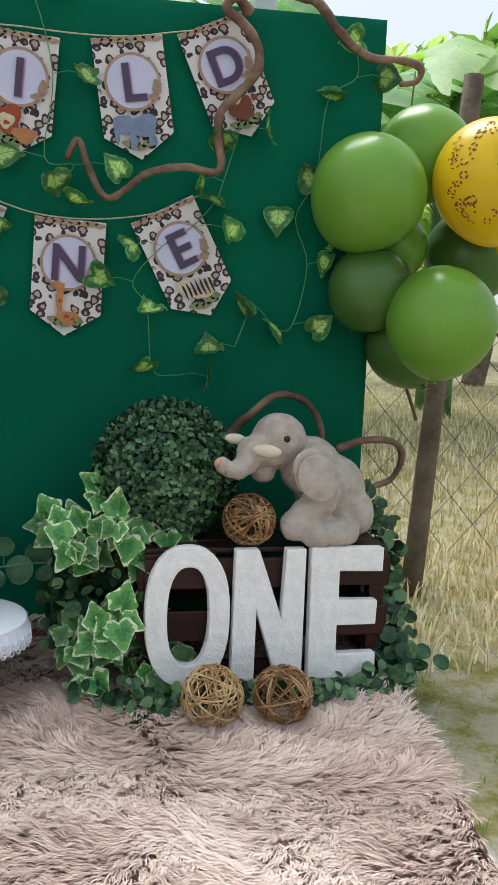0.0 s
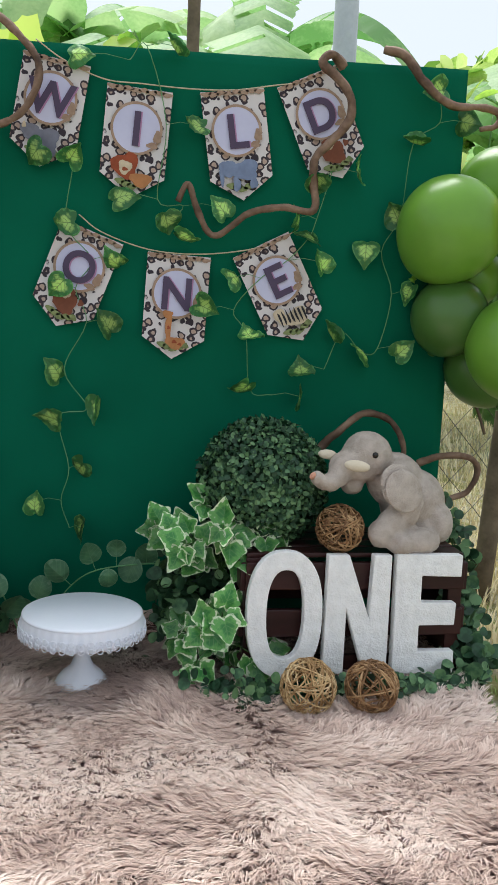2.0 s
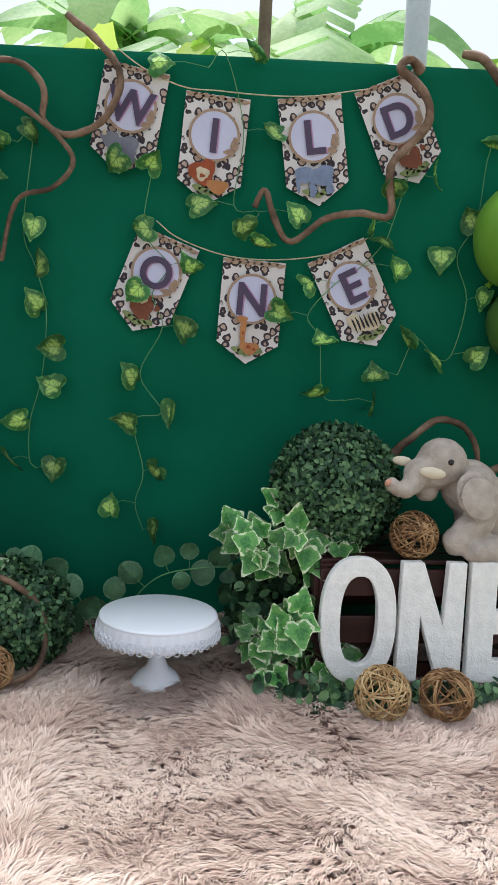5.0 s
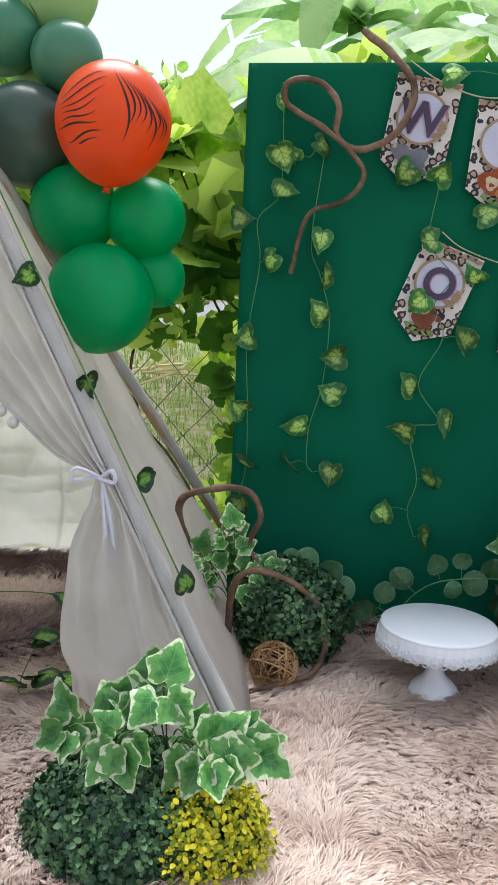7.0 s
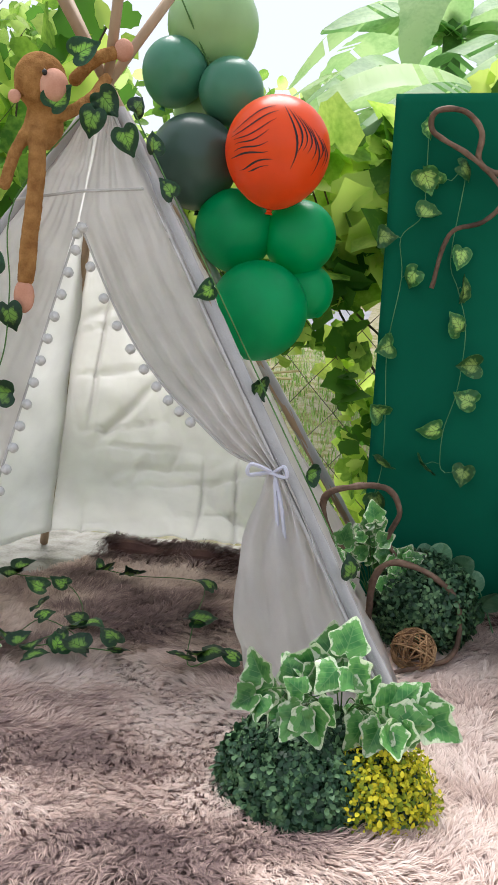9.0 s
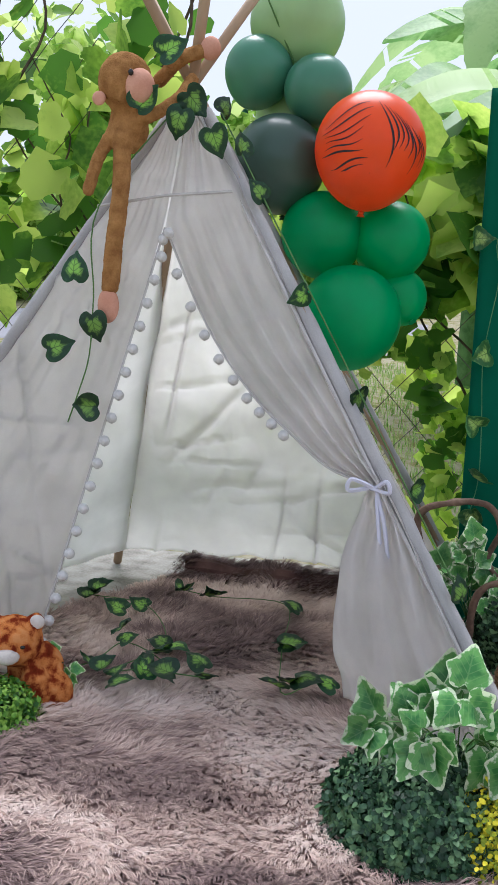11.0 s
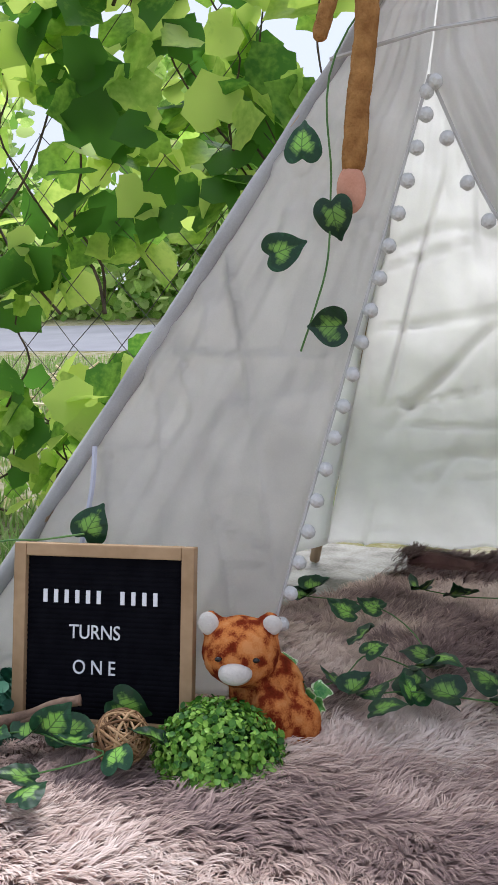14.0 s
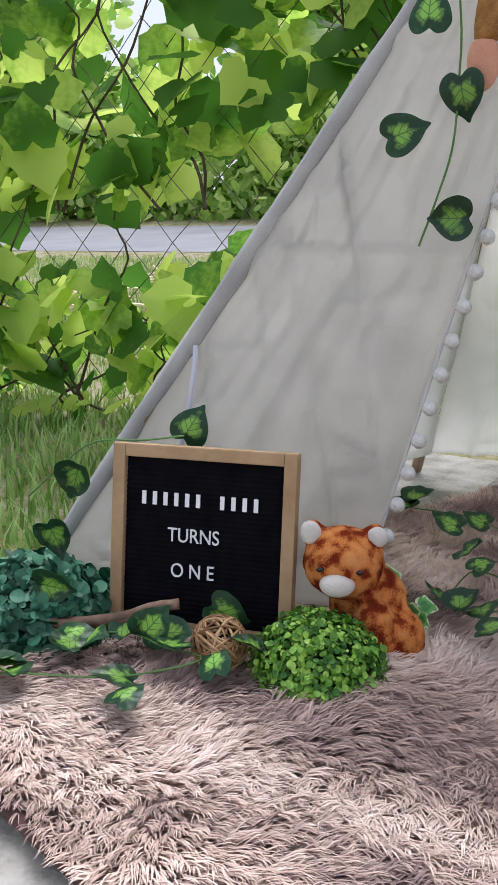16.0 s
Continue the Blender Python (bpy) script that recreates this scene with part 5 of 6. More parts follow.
euca([(0.03, -0.09, 0.2), (-0.06, -0.095, 0.2), (-0.15, -0.09, 0.185), (-0.2, -0.08, 0.15), (-0.23, -0.07, 0.1), (-0.235, -0.06, 0.03)], [(-0.232, 0.178), (-0.165, 0.225), (-0.108, 0.235), (-0.123, 0.17), (-0.078, 0.188), (-0.044, 0.222), (-0.003, 0.185), (-0.02, 0.15), (0.03, 0.2), (0.045, 0.15)], 0.05, 1)
euca([(-0.3, -0.08, 0.03), (-0.34, -0.08, 0.13), (-0.38, -0.08, 0.18), (-0.44, -0.09, 0.205), (-0.5, -0.09, 0.21)], [(-0.439, 0.212), (-0.385, 0.19), (-0.356, 0.15), (-0.32, 0.11), (-0.345, 0.075), (-0.47, 0.205)], 0.054, 2)
euca([(-0.2, -0.06, 0.03), (-0.25, -0.06, 0.09), (-0.3, -0.06, 0.11)], [(-0.265, 0.139), (-0.3, 0.1), (-0.23, 0.08)], 0.05, 3)

# ---- soft toys ----
plush("plush_elephant", [
    ((-0.086, 0.0, 0.188), (0.052, 0.05, 0.05), (0, 20, 0)),
    ((-0.1, -0.002, 0.172), (0.05, 0.046, 0.04), (0, 0, 0)),
    ((-0.142, -0.02, 0.166), (0.028, 0.028, 0.032), (0, 0, 0)),
    ((-0.155, -0.034, 0.148), (0.023, 0.023, 0.022), (0, 0, 0)),
    ((-0.17, -0.044, 0.139), (0.02, 0.021, 0.018), (0, 0, 0)),
    ((-0.187, -0.052, 0.141), (0.017, 0.019, 0.016), (0, 0, 0)),
    ((-0.202, -0.058, 0.15), (0.014, 0.017, 0.015), (0, 0, 0)),
    ((-0.115, 0.0, 0.128), (0.024, 0.026, 0.022), (0, 0, 0)),
    ((-0.02, 0.012, 0.135), (0.062, 0.056, 0.058), (0, 35, 0)),
    ((0.022, 0.016, 0.09), (0.068, 0.064, 0.07), (0, 40, 0)),
    ((0.042, 0.012, 0.05), (0.055, 0.058, 0.05), (0, 0, 0)),
        ((-0.019, -0.05, 0.082), (0.034, 0.03, 0.034), (0, -35, 0)),
    ((-0.045, -0.06, 0.062), (0.03, 0.026, 0.03), (0, -35, 0)),
    ((-0.066, -0.066, 0.042), (0.029, 0.026, 0.03), (0, 0, 0)),
    ((-0.028, -0.076, 0.024), (0.028, 0.027, 0.025), (0, 0, 0)),
    ((0.012, -0.062, 0.026), (0.046, 0.034, 0.028), (0, 0, 0)),
    ((0.066, -0.01, 0.052), (0.034, 0.05, 0.045), (0, 0, 0)),
    ((-0.036, -0.062, 0.142), (0.046, 0.009, 0.042), (-14, 25, 8)),
    ((-0.018, -0.07, 0.118), (0.042, 0.008, 0.03), (-18, 30, 8)),
    ((-0.05, -0.066, 0.122), (0.022, 0.008, 0.024), (-14, 0, 8)),
    ((-0.06, 0.05, 0.16), (0.03, 0.02, 0.034), (0, 10, 0)),
], 0.0042, M["elephant"], [
    ((-0.12, -0.05, 0.174), (0.026, 0.0115, 0.0115), (0, 6, -12), M["tusk"]),
    ((-0.168, 0.0, 0.188), (0.022, 0.01, 0.01), (0, 8, 12), M["tusk"]),
    ((-0.084, -0.049, 0.196), (0.0062, 0.005, 0.0062), (0, 0, 0), M["eye"]),
    ((-0.212, -0.062, 0.155), (0.005, 0.01, 0.008), (0, 30, 0), M["pink"]),
    ((-0.03, -0.079, 0.13), (0.046, 0.007, 0.042), (-16, 32, 10), M["elephant"]),
], "grey plush elephant sitting on the wooden crate", "plush toy", pose(0.475, -0.205, 0.272))

arm = lambda pts, r: [(tuple(q), (r, r, r), (0, 0, 0)) for q in smooth_path(pts, 5)]
plush("plush_monkey", [
    ((-1.3, -0.4, 1.18), (0.052, 0.05, 0.056), (0, 0, 0)),
    ((-1.3, -0.38, 1.1), (0.04, 0.036, 0.05), (0, 0, 0)),
    *arm([(-1.325, -0.39, 1.1), (-1.35, -0.41, 1.04), (-1.365, -0.42, 0.98)], 0.014),
    *arm([(-1.3, -0.41, 1.08), (-1.3, -0.42, 0.98), (-1.31, -0.425, 0.88), (-1.315, -0.43, 0.8)], 0.019),
    *arm([(-1.28, -0.4, 1.11), (-1.24, -0.41, 1.12), (-1.2, -0.39, 1.15), (-1.19, -0.33, 1.2)], 0.014),
    *arm([(-1.26, -0.32, 1.2), (-1.21, -0.34, 1.235), (-1.17, -0.33, 1.25)], 0.015),
], 0.006, M["monkey"], [
    ((-1.262, -0.425, 1.166), (0.028, 0.029, 0.033), (0, 0, 0), M["pink"]),
    ((-1.338, -0.436, 1.145), (0.013, 0.008, 0.013), (0, 0, 0), M["pink"]),
    ((-1.27, -0.452, 1.186), (0.005, 0.005, 0.006), (0, 0, 0), M["eye"]),
    ((-1.318, -0.432, 0.765), (0.021, 0.018, 0.034), (0, 0, 0), M["pink"]),
    ((-1.155, -0.33, 1.255), (0.02, 0.015, 0.022), (0, 0, 0), M["pink"]),
], "brown long-armed plush monkey hugging the tent's top", "plush toy", Matrix())

plush("plush_tiger_cub", [
    ((0, 0, 0.135), (0.054, 0.046, 0.05), (0, 0, 0)),
    ((0.035, 0.035, 0.065), (0.055, 0.05, 0.055), (0, 0, 0)),
    ((0.075, 0.0, 0.03), (0.036, 0.034, 0.042), (0, 0, 0)),
    ((0.04, -0.02, 0.05), (0.03, 0.03, 0.045), (0, 0, 0)),
    ((-0.04, 0.0, 0.175), (0.018, 0.012, 0.02), (0, -15, 0)),
    ((0.04, 0.0, 0.172), (0.018, 0.012, 0.018), (0, 15, 0)),
], 0.0045, M["tiger"], [
    ((-0.008, -0.04, 0.12), (0.023, 0.018, 0.016), (0, 0, 0), M["muzzle"]),
    ((-0.043, -0.008, 0.178), (0.014, 0.009, 0.017), (0, -15, 0), M["muzzle"]),
    ((0.043, -0.008, 0.174), (0.014, 0.009, 0.014), (0, 15, 0), M["muzzle"]),
    ((-0.03, -0.04, 0.14), (0.005, 0.003, 0.0035), (0, 0, 0), M["eye"]),
    ((0.02, -0.042, 0.138), (0.005, 0.003, 0.0035), (0, 0, 0), M["eye"]),
], "orange brown-spotted plush cub with white ears and muzzle on the rug", "plush toy", pose(-1.432, -0.605, 0.002, 0, 0, 20))

# ---- letter board ----
board = thing("letter_board", "oak-framed black felt letter board leaning back on the rug", "letter board", (-1.618, -0.668, 0.02), (-10, 0, 9))
S = 0.262
for x in (-1, 1):
    part("frame_side", box((0.018, 0.022, S), (x * (S / 2 - 0.009), 0, S / 2), 0.002), M["oak"], board)
for z in (0.009, S - 0.009):
    part("frame_rail", box((S - 0.036, 0.0215, 0.018), (0, 0, z), 0.002), M["oak"], board)
felt = part("felt_panel", box((S - 0.034, 0.008, S - 0.034), (0, 0.004, S / 2), 0), M["felt"], board)
for k in range(30):
    part("felt_rib", box((S - 0.036, 0.0022, 0.0042), (0, -0.0006, 0.024 + 0.0071 * k), 0.0008), M["felt"], felt)
for i in range(11):
    if i == 6:
        continue
    part("letter_bar", box((0.0062, 0.002, 0.0185), (-0.086 + 0.0158 * i + (0.003 if i > 6 else 0), -0.0026, 0.188), 0.0005), M["white"], board)
for text, x, z in (("TURNS", -0.012, 0.13), ("O N E", -0.012, 0.081)):
    me = lettering(text, 0.0195, 0.001)
    me.materials.clear()
    me.materials.append(M["white"])
    ob = new("letters", me)
    ob.parent = board
    ob.location, ob.scale = (x, -0.0032, z), (0.86, 1, 1)
branch([(-1.83, -0.79, 0.05), (-1.76, -0.77, 0.055), (-1.7, -0.745, 0.065), (-1.65, -0.735, 0.085), (-1.615, -0.725, 0.092)], 0.011, "grey-brown driftwood stick before the letter board", 0.7)
branch([(-1.8, -0.76, 0.03), (-1.72, -0.75, 0.05), (-1.66, -0.74, 0.075), (-1.63, -0.735, 0.08)], 0.008, "grey-brown driftwood stick before the letter board", 0.7)
rattan_ball((-1.55, -0.735, 0.055), 0.036, M["rattan_dark"], "small brown rattan ball before the letter board", 9)


def floor_vine(spots, seed, size=0.05, z=0.05, label="dark green variegated artificial vine lying on the rug"):
    rng = random.Random(seed)
    ob = thing("floor_vine", label, "vine", group="vines on the rug")
    part("stem", tube(smooth_path([(x + rng.uniform(-0.02, 0.02), y, z + 0.004) for x, y in spots], 5), 0.0012, 5), M["stem"], ob)
    for x, y in [*spots, *[(px + rng.uniform(-0.05, 0.05), py + rng.uniform(-0.05, 0.05)) for px, py in spots]]:
        s = size * rng.uniform(0.85, 1.2)
        lf = leaf(ob, "heart", M["vine_dark"], (0, 0, 0), s, (0, 0, 0))
        lf.matrix_basis = pose(x, y, z + rng.uniform(0.0, 0.02), rng.uniform(5, 35), rng.uniform(-25, 25), rng.uniform(0, 360)) @ pose(0, -s * 0.4, 0) @ Matrix.Diagonal((s, s, s, 1))
    return ob


floor_vine([(-1.49, -0.1), (-1.35, -0.13), (-1.23, -0.34), (-1.27, -0.5), (-1.22, -0.48), (-1.09, -0.48)], 1)
floor_vine([(-1.29, 0.0), (-1.21, -0.02), (-1.0, -0.02), (-0.96, -0.28), (-0.95, -0.5), (-0.9, -0.45)], 2)
floor_vine([(-1.38, -0.55), (-1.33, -0.47), (-1.3, -0.36), (-1.21, -0.42), (-1.17, -0.5)], 3)
floor_vine([(-1.83, -0.76), (-1.735, -0.79), (-1.67, -0.755), (-1.6, -0.77), (-1.535, -0.78), (-1.62, -0.86), (-1.75, -0.9), (-1.8, -0.93)], 4)
tv = thing("hanging_vine", "dark green variegated artificial vine hanging down the tent front", "vine")
part("stem", tube(smooth_path([(-1.2, -0.37, 1.15), (-1.34, -0.43, 0.95), (-1.345, -0.44, 0.78), (-1.345, -0.46, 0.67), (-1.36, -0.475, 0.6), (-1.38, -0.48, 0.54)], 6), 0.0015, 5), M["stem"], tv)
for x, y, z, a in ((-1.335, -0.46, 0.72, 170), (-1.405, -0.46, 0.685, 70), (-1.34, -0.49, 0.575, -90), (-1.39, -0.43, 0.84, 0), (-1.245, -0.43, 1.145, 40), (-1.16, -0.4, 1.14, 140), (-1.19, -0.42, 1.1, 200), (-1.12, -0.4, 1.07, 160), (-1.2, -0.42, 1.235, 60)):
    lf = leaf(tv, "heart", M["vine_dark"], (0, 0, 0), 0.068, (0, 0, 0))
    lf.matrix_basis = pose(x, y, z, 78, a, 0) @ pose(0, -0.03, 0) @ Matrix.Diagonal((0.056, 0.058, 0.056, 1))
bl = thing("hanging_vine", "dark green vine lying round the letter board", "vine")
part("stem", tube(smooth_path([(-1.87, -0.7, 0.2), (-1.8, -0.65, 0.27), (-1.72, -0.63, 0.28), (-1.66, -0.62, 0.29)], 6), 0.0015, 5), M["stem"], bl)
for x, y, z, a in ((-1.66, -0.6, 0.3, 30), (-1.8, -0.68, 0.23, 200), (-1.82, -0.71, 0.15, 160), (-1.55, -0.715, 0.085, 120), (-1.64, -0.75, 0.07, 40), (-1.79, -0.76, 0.1, 100)):
    lf = leaf(bl, "heart", M["vine_dark"], (0, 0, 0), 0.06, (0, 0, 0))
    lf.matrix_basis = pose(x, y, z, 80, a, 10) @ pose(0, -0.025, 0) @ Matrix.Diagonal((0.056, 0.056, 0.056, 1))
pv = thing("hanging_vine", "dark green variegated vine along the tent pole beside the balloons", "vine")
pp = [FR + (APEX - FR) * (0.25 + 0.7 * s / 10) + Vector((0.035, -0.02, 0.0)) for s in range(11)]
part("stem", tube(pp, 0.0015, 5), M["stem"], pv)
for k, q in enumerate(pp):
    if k % 2 and k < 8:
        continue
    lf = leaf(pv, "heart", M["vine_dark"], (0, 0, 0), 0.05, (0, 0, 0))
    lf.matrix_basis = Matrix.Translation(q) @ pose(0, 0, 0, 80, 40 * k, 50) @ Matrix.Diagonal((0.045, 0.045, 0.045, 1))

# ---- fence with climbing vine ----
def fence_y(x):
    return 0.62 + 0.02 * x


fence = thing("chain_link_fence", "rusty chain-link wire fence behind the set", "fence", kind="structure")
wires = []
pitch, top = 0.085, 1.75
for sgn in (-1, 1):
    x0 = -6.5
    while x0 < 4.5:
        pts = []
        top = 1.75 if x0 < -1.9 else 1.15
        for k in range(int(top / 0.085) + 1):
            x = x0 + sgn * k * pitch * 0.9 + 0.012 * noise.noise(Vector((x0 * 3, k, sgn)))
            if x > -1.75 and k * 0.085 > 1.1:
                continue
            pts.append(Vector((x, fence_y(x) + 0.006 * (k % 2), k * 0.085)))
        if len(pts) > 2:
            wires.append(tube(pts, 0.0015, 3))
        x0 += pitch * 1.8
tagged(part("mesh_wire", join(wires), M["wire"], fence), kind="stuff")
for x in (-4.6, -3.1, 2.4, 3.9):
    part("fence_post", tube([Vector((x, fence_y(x) + 0.03, z)) for z in (-0.02, 0.9, 1.9)], 0.03, 10, 0.9, 0.1), M["trunk"], fence)


def post(at, height, radius, label, material, lean=0.0):
    ob = smooth(part("post", tube([Vector((at[0] + lean * s / 8, at[1], at[2] + height * s / 8)) for s in range(9)], radius, 12, 0.85, 0.15 if material is M["trunk"] else 0), material, None))
    return tagged(ob, label, "post")


post((0.9, 0.32, -0.02), 1.3, 0.028, "rough wooden post in the ground beside the backdrop", M["trunk"], 0.07)
post((0.09, 0.75, -0.02), 2.6, 0.02, "thin brown wooden post behind the backdrop", M["trunk"], 0.0)
post((0.56, 0.85, -0.02), 2.8, 0.04, "grey-blue round steel post behind the backdrop", M["steel"], 0.0)


def creeper(name, label, spans, size, material, seed, bare=()):
    rng = np.random.default_rng(seed)
    ob = thing(name, label, "climbing plant")
    P, D = [], []
    for (x0, x1, z0, z1, depth, count) in spans:
        p = np.stack([rng.uniform(x0, x1, count), rng.uniform(-depth, depth, count), rng.uniform(z0, z1, count)], 1)
        keep = wavy(p[:, 0], p[:, 2], 3.2, seed + 2) + 0.5 * wavy(p[:, 0], p[:, 2], 7, seed + 3) > 0.1 + 0.25 * np.clip((0.75 - p[:, 2]) / 0.75, 0, 1)
        for bx0, bx1, bz0, bz1 in bare:
            keep &= ~((p[:, 0] > bx0) & (p[:, 0] < bx1) & (p[:, 2] > bz0) & (p[:, 2] < bz1) & (rng.uniform(size=count) < 0.93))
        p = p[keep]
        p[:, 1] += 0.62 + 0.02 * p[:, 0]
        P.append(p)
        D.append(rng.normal(0, 0.75, (len(p), 3)) + np.array([0.1, -0.9, 0.55]))
    P, D = np.concatenate(P), np.concatenate(D)
    tagged(scatter("leaves", P, D, size, "grape", M[material], ob, seed, 0.4, vary=0.45), kind="stuff")
    rn = random.Random(seed)
    stems = []
    for (x0, x1, z0, z1, depth, count) in spans:
        for k in range(int((x1 - x0) * 5)):
            x = rn.uniform(x0, x1)
            pts = []
            for s in range(8):
                pts.append((x + 0.035 * math.sin(s * 1.3 + k) + (k % 5 - 2) * 0.035 * s + rn.uniform(-0.03, 0.03), fence_y(x) + rn.uniform(-0.05, 0.03), max(0, z0 - 0.1) + (z1 - max(0, z0 - 0.1)) * s / 7))
            stems.append(tube(smooth_path(pts, 3), 0.005, 5, 0.4, 0.3))
    part("stem", join(stems), M["twig"], ob)
    return ob


creeper("grape_vine", "bright green climbing grapevine on the wire fence", [(-6.0, -1.45, 0.7, 1.5, 0.16, 1350), (-6.0, -1.45, 1.5, 2.5, 0.16, 560), (-6.0, -1.9, 0.12, 0.8, 0.16, 1300), (-1.6, -1.05, 0.15, 1.1, 0.1, 500), (-1.05, -0.4, 0.5, 1.25, 0.12, 650)], 0.11, "grape", 1, bare=[(-2.9, -2.0, 0.4, 0.62), (-1.4, -0.9, 1.28, 3)])
creeper("grape_vine", "green climbing vine above and beside the backdrop", [(-0.4, 0.9, 1.2, 1.4, 0.12, 200), (0.75, 2.4, 0.5, 1.05, 0.15, 90)], 0.085, "grape", 5)
creeper("grape_vine", "sparse climbing vine between the tent and the backdrop", [(-1.0, -0.5, 0.1, 1.0, 0.1, 520)], 0.07, "grape", 9)

creeper("leafy_shrub", "low green shrub with thin dark stems beside the tent", [(-3.2, -1.95, 0.02, 0.3, 0.2, 420)], 0.07, "grape", 12)


# ---- banana plants ----
def banana(at, leaves, seed, height=2.2, long=1.5):
    rng = random.Random(seed)
    ob = thing("banana_plant", "tall banana plant with broad torn green leaves", "banana plant", at)
    smooth(part("trunk", tube([Vector((0, 0, height * s / 6)) for s in range(7)], 0.1, 10, 0.6, 0.1), M["stem"], ob))
    for k in range(leaves):
        az = 2 * math.pi * k / leaves + rng.uniform(-0.4, 0.4)
        rise, reach, wide = rng.uniform(0.3, 1.1), long * rng.uniform(0.75, 1.1), rng.uniform(0.2, 0.28)
        out = Vector((math.cos(az), math.sin(az), 0))
        side = Vector((-math.sin(az), math.cos(az), 0))
        v, f = [], []
        n = 44
        droop = rng.uniform(0.3, 0.6)
        for i in range(n + 1):
            t = i / n
            mid = Vector((0, 0, height * 0.93)) + out * reach * t + Vector((0, 0, rise * t * 1.6 - rise * 2.1 * t * t))
            w = wide * math.sin(math.pi * min(1, 0.08 + 0.92 * t)) ** 0.55 if t < 1 else 0.01
            tear = rng.uniform(0.86, 1.0)
            v += [mid - side * w * tear - Vector((0, 0, w * droop)), mid, mid + side * w * rng.uniform(0.86, 1.0) - Vector((0, 0, w * droop))]
        for i in range(n):
            o = 3 * i
            if rng.random() > 0.1:
                f.append((o, o + 1, o + 4, o + 3))
            if rng.random() > 0.1:
                f.append((o + 1, o + 2, o + 5, o + 4))
        smooth(part("leaf", (v, f), M["banana"], ob))
    return ob


for i, (x, y, h) in enumerate(((-0.55, 3.9, 2.1), (-0.1, 2.6, 1.75), (0.55, 3.2, 2.0), (1.5, 4.0, 2.1), (2.8, 4.6, 2.2), (-0.4, 4.4, 2.7), (0.9, 4.4, 2.6), (2.7, 4.2, 2.4))):
    banana((x, y, -0.02), 8, 10 + i, h, 1.35)


# ---- distance: road, verge, trees ----
road = part("road", grid_sheet(-60, 3.5, -1.6, 1.6, 60, 2, lambda x, y: 0.0), M["asphalt"], None)
road.matrix_basis = pose(-4.5, 8.2, land(-4.5, 8.2) + 0.005, 4, 0, 0)
tagged(road, "pale grey asphalt road beyond the fence", "road", kind="structure")


def tufts(name, label, x0, x1, y0, y1, count, size, material, seed):
    rng = np.random.default_rng(seed)
    p = np.stack([rng.uniform(x0, x1, count), rng.uniform(y0, y1, count), np.full(count, -0.02)], 1)
    p[:, 2] = [land(a, b) for a, b in p[:, :2]]
    d = rng.normal(0, 0.4, (count, 3)) + np.array([0, 0, 0.25])
    d[:, 2] = np.abs(d[:, 2]) * 0.3
    n = len(p)
    lean = rng.uniform(0, 2 * np.pi, n)
    w = size * 0.06
    h = size * rng.uniform(0.5, 1.2, n)
    bend = rng.uniform(0.1, 0.7, n) * h
    side = np.stack([-np.sin(lean), np.cos(lean), 0 * lean], 1) * w
    tip = p + np.stack([np.cos(lean) * bend, np.sin(lean) * bend, h], 1)
    mid = p + np.stack([np.cos(lean) * bend * 0.35, np.sin(lean) * bend * 0.35, h * 0.6], 1)
    v = np.stack([p - side, p + side, mid + side * 0.7, mid - side * 0.7, tip], 1).reshape(-1, 3)
    f = (np.array([(0, 1, 2), (0, 2, 3), (3, 2, 4)])[None] + (np.arange(n) * 5)[:, None, None]).reshape(-1, 3)
    return tagged(fast(name, v, f, M[material]), label, "grass", kind="stuff")


tufts("dry_grass", "straw-coloured dry grass beyond the fence", 0.6, 7.0, 0.7, 7.0, 42000, 0.06, "straw", 1)
tufts("dry_grass", "short dry grass at the slab's edge", 0.72, 2.0, -0.2, 0.8, 2500, 0.06, "straw", 2)
tufts("grass", "fresh green grass beyond the fence", -7.0, -0.5, 0.75, 6.0, 26000, 0.06, "grass", 3)
tufts("moss", "low green moss and weeds on the ground", 0.55, 1.6, -1.2, 0.4, 2600, 0.018, "grass", 4)
tufts("grass", "green grass beside the tent", -4.0, -1.9, -1.3, 0.75, 9000, 0.07, "grass", 6)
rng = random.Random(5)
sticks = [tube([Vector((x, y, land(x, y) + rng.uniform(0, 0.12))), Vector((x + rng.uniform(-0.5, 0.5), y + rng.uniform(-0.3, 0.3), land(x, y) + 0.02 + rng.uniform(0, 0.16)))], 0.009, 5) for x, y in [(rng.uniform(-4.6, -1.6), rng.uniform(2.6, 4.2)) for _ in range(160)]]
tagged(part("brushwood_heap", join(sticks), M["straw"], None), "heap of dry cut twigs on the verge", "twigs", kind="stuff")


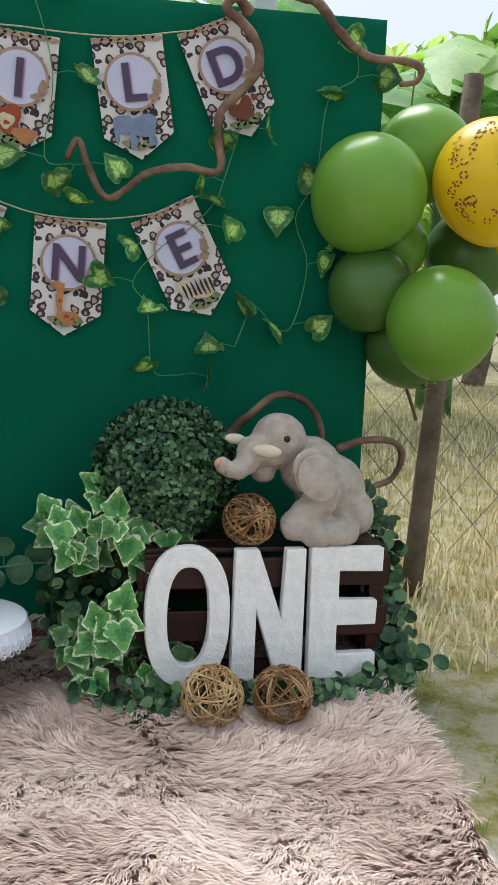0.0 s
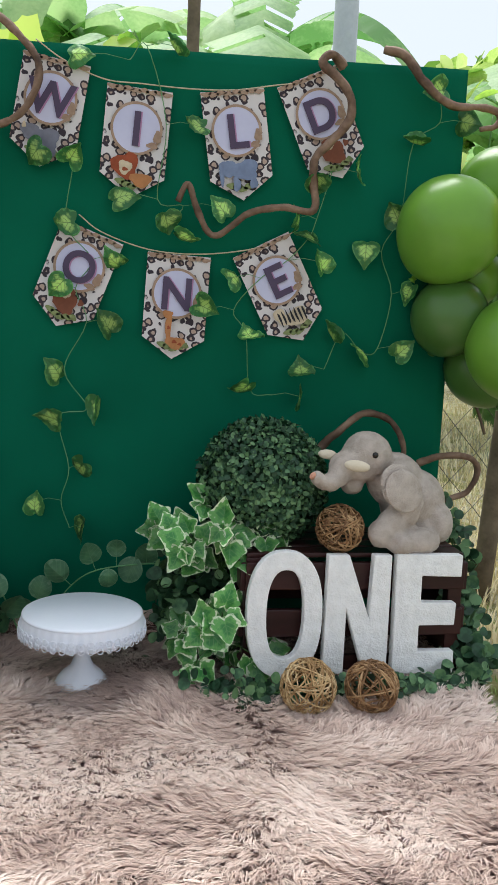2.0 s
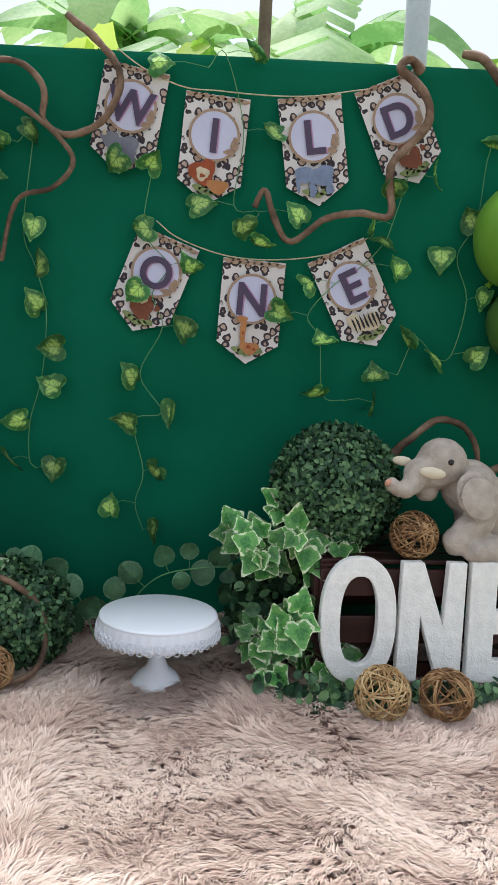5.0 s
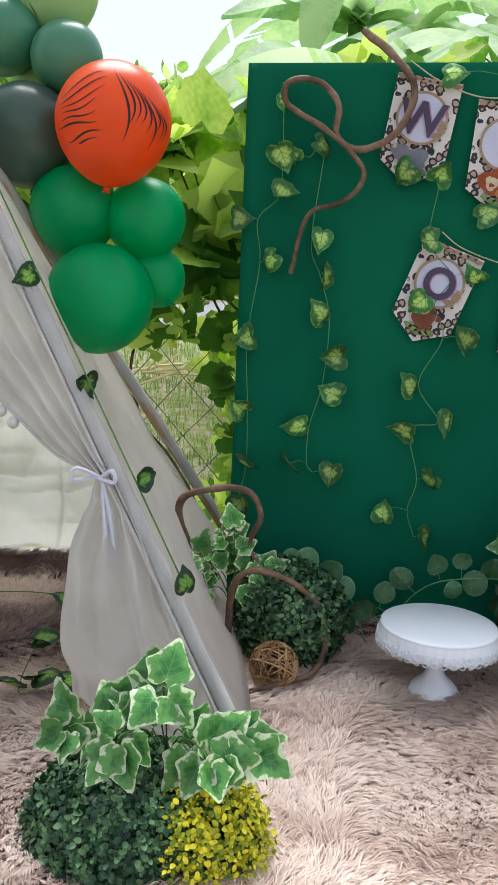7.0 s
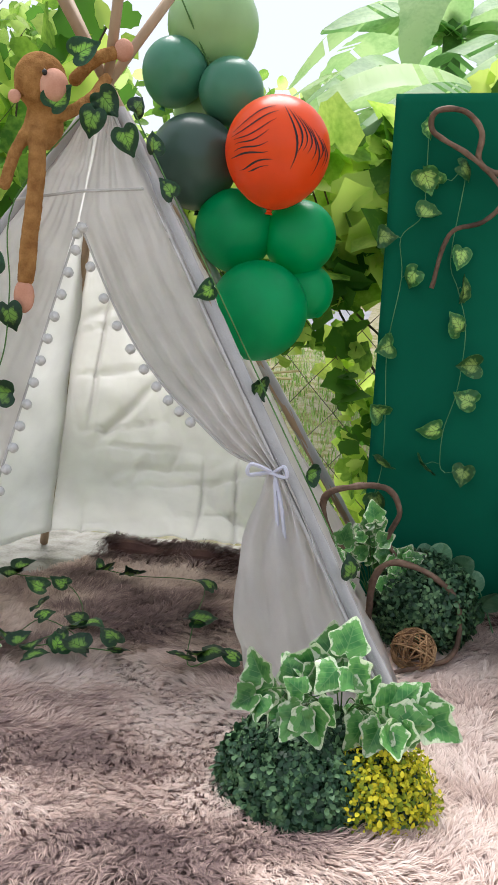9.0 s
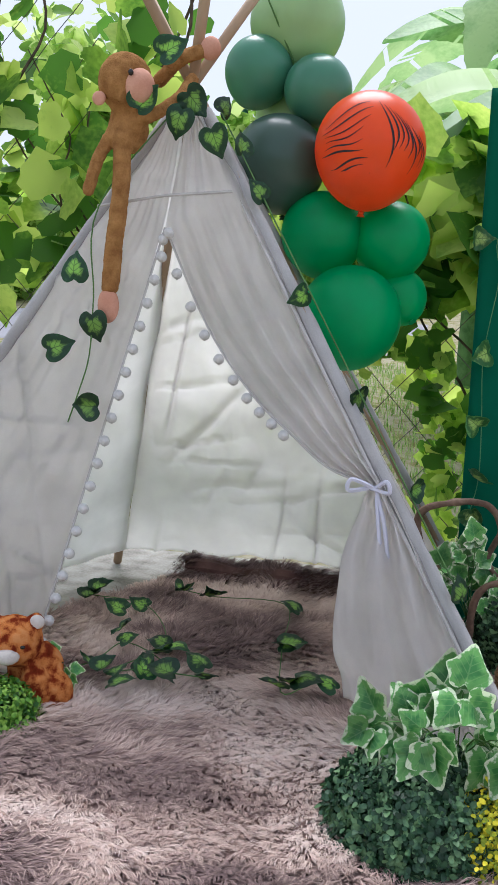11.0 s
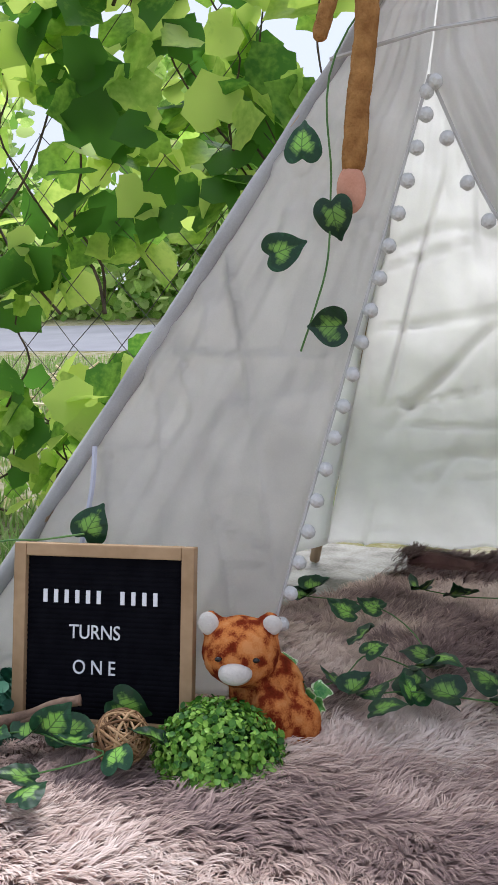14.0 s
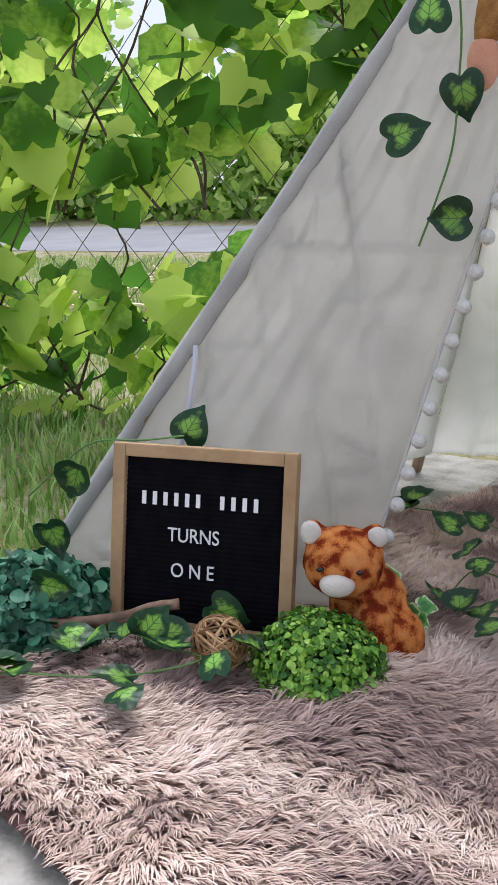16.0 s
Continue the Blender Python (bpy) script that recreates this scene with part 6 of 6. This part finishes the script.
def tree(at, height, crown, count, seed, material="far_leaf", size=0.3):
    rng = np.random.default_rng(seed)
    rn = random.Random(seed)
    ob = thing("tree", "broad green tree with an uneven leafy crown", "tree", at, group="trees beyond the road")
    limbs = [tube([Vector((0.1 * math.sin(s), 0, height * 0.75 * s / 6)) for s in range(7)], 0.14, 8, 0.5, 0.2)]
    cl = []
    for k in range(9):
        a, r, z = rn.uniform(0, 6.3), crown * rn.uniform(0.2, 0.75), height * rn.uniform(0.5, 1.0)
        c = Vector((r * math.cos(a), r * math.sin(a), z))
        limbs.append(tube(smooth_path([(0, 0, height * 0.4), c * 0.6 + Vector((0, 0, 0.1 * height)), c], 4), 0.05, 6, 0.3))
        cl.append((c, crown * rn.uniform(0.3, 0.55)))
    part("trunk", join(limbs), M["trunk"], ob)
    P = []
    for c, r in cl:
        d = rng.normal(size=(count // 9, 3))
        d /= np.linalg.norm(d, axis=1, keepdims=True)
        P.append(np.array(tuple(c)) + d * r * rng.uniform(0.5, 1.1, (len(d), 1)) * np.array([1, 1, 0.75]))
    P = np.concatenate(P)
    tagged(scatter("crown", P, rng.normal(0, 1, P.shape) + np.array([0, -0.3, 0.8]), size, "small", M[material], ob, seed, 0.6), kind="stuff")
    return ob


def hedge(x0, x1, y0, seed):
    """A loose row of bushes: shoots with leaves at many heights."""
    rng = np.random.default_rng(seed)
    ob = thing("hedge", "sunlit bright green row of bushes beyond the road", "hedge")
    count = 9000
    p = np.stack([rng.uniform(x0, x1, count), y0 + rng.normal(0, 0.5, count), 0.5 + 1.7 * rng.uniform(0, 1, count) ** 1.3], 1)
    p = p[wavy(p[:, 0], p[:, 2], 0.9, seed) + 0.5 * wavy(p[:, 0], p[:, 2], 2.2, seed + 1) > -0.5 + 0.35 * p[:, 2] - 0.35]
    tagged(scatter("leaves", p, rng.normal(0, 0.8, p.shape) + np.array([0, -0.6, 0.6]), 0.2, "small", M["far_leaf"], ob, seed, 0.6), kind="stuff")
    part("stem", join([tube([Vector((x, y0, 0.4)), Vector((x + 0.2 * math.sin(9 * x), y0, 1.4))], 0.03, 6, 0.5, 0.2) for x in np.linspace(x0, x1, 24)]), M["trunk"], ob)
    return ob


hedge(-15.0, -2.0, 11.6, 61)
for i, (x, y, h, c) in enumerate(((-7.5, 13, 4.5, 2.6), (-11.5, 12, 4.2, 2.6), (-4.0, 14.5, 3.6, 2.2), (-15, 14, 5.2, 3.0), (4.6, 7.5, 3.4, 1.5), (7.5, 12, 4.5, 2.4), (1.5, 15, 3.6, 2.4))):
    tree((x, y, -0.02), h, c, 2600, 40 + i)
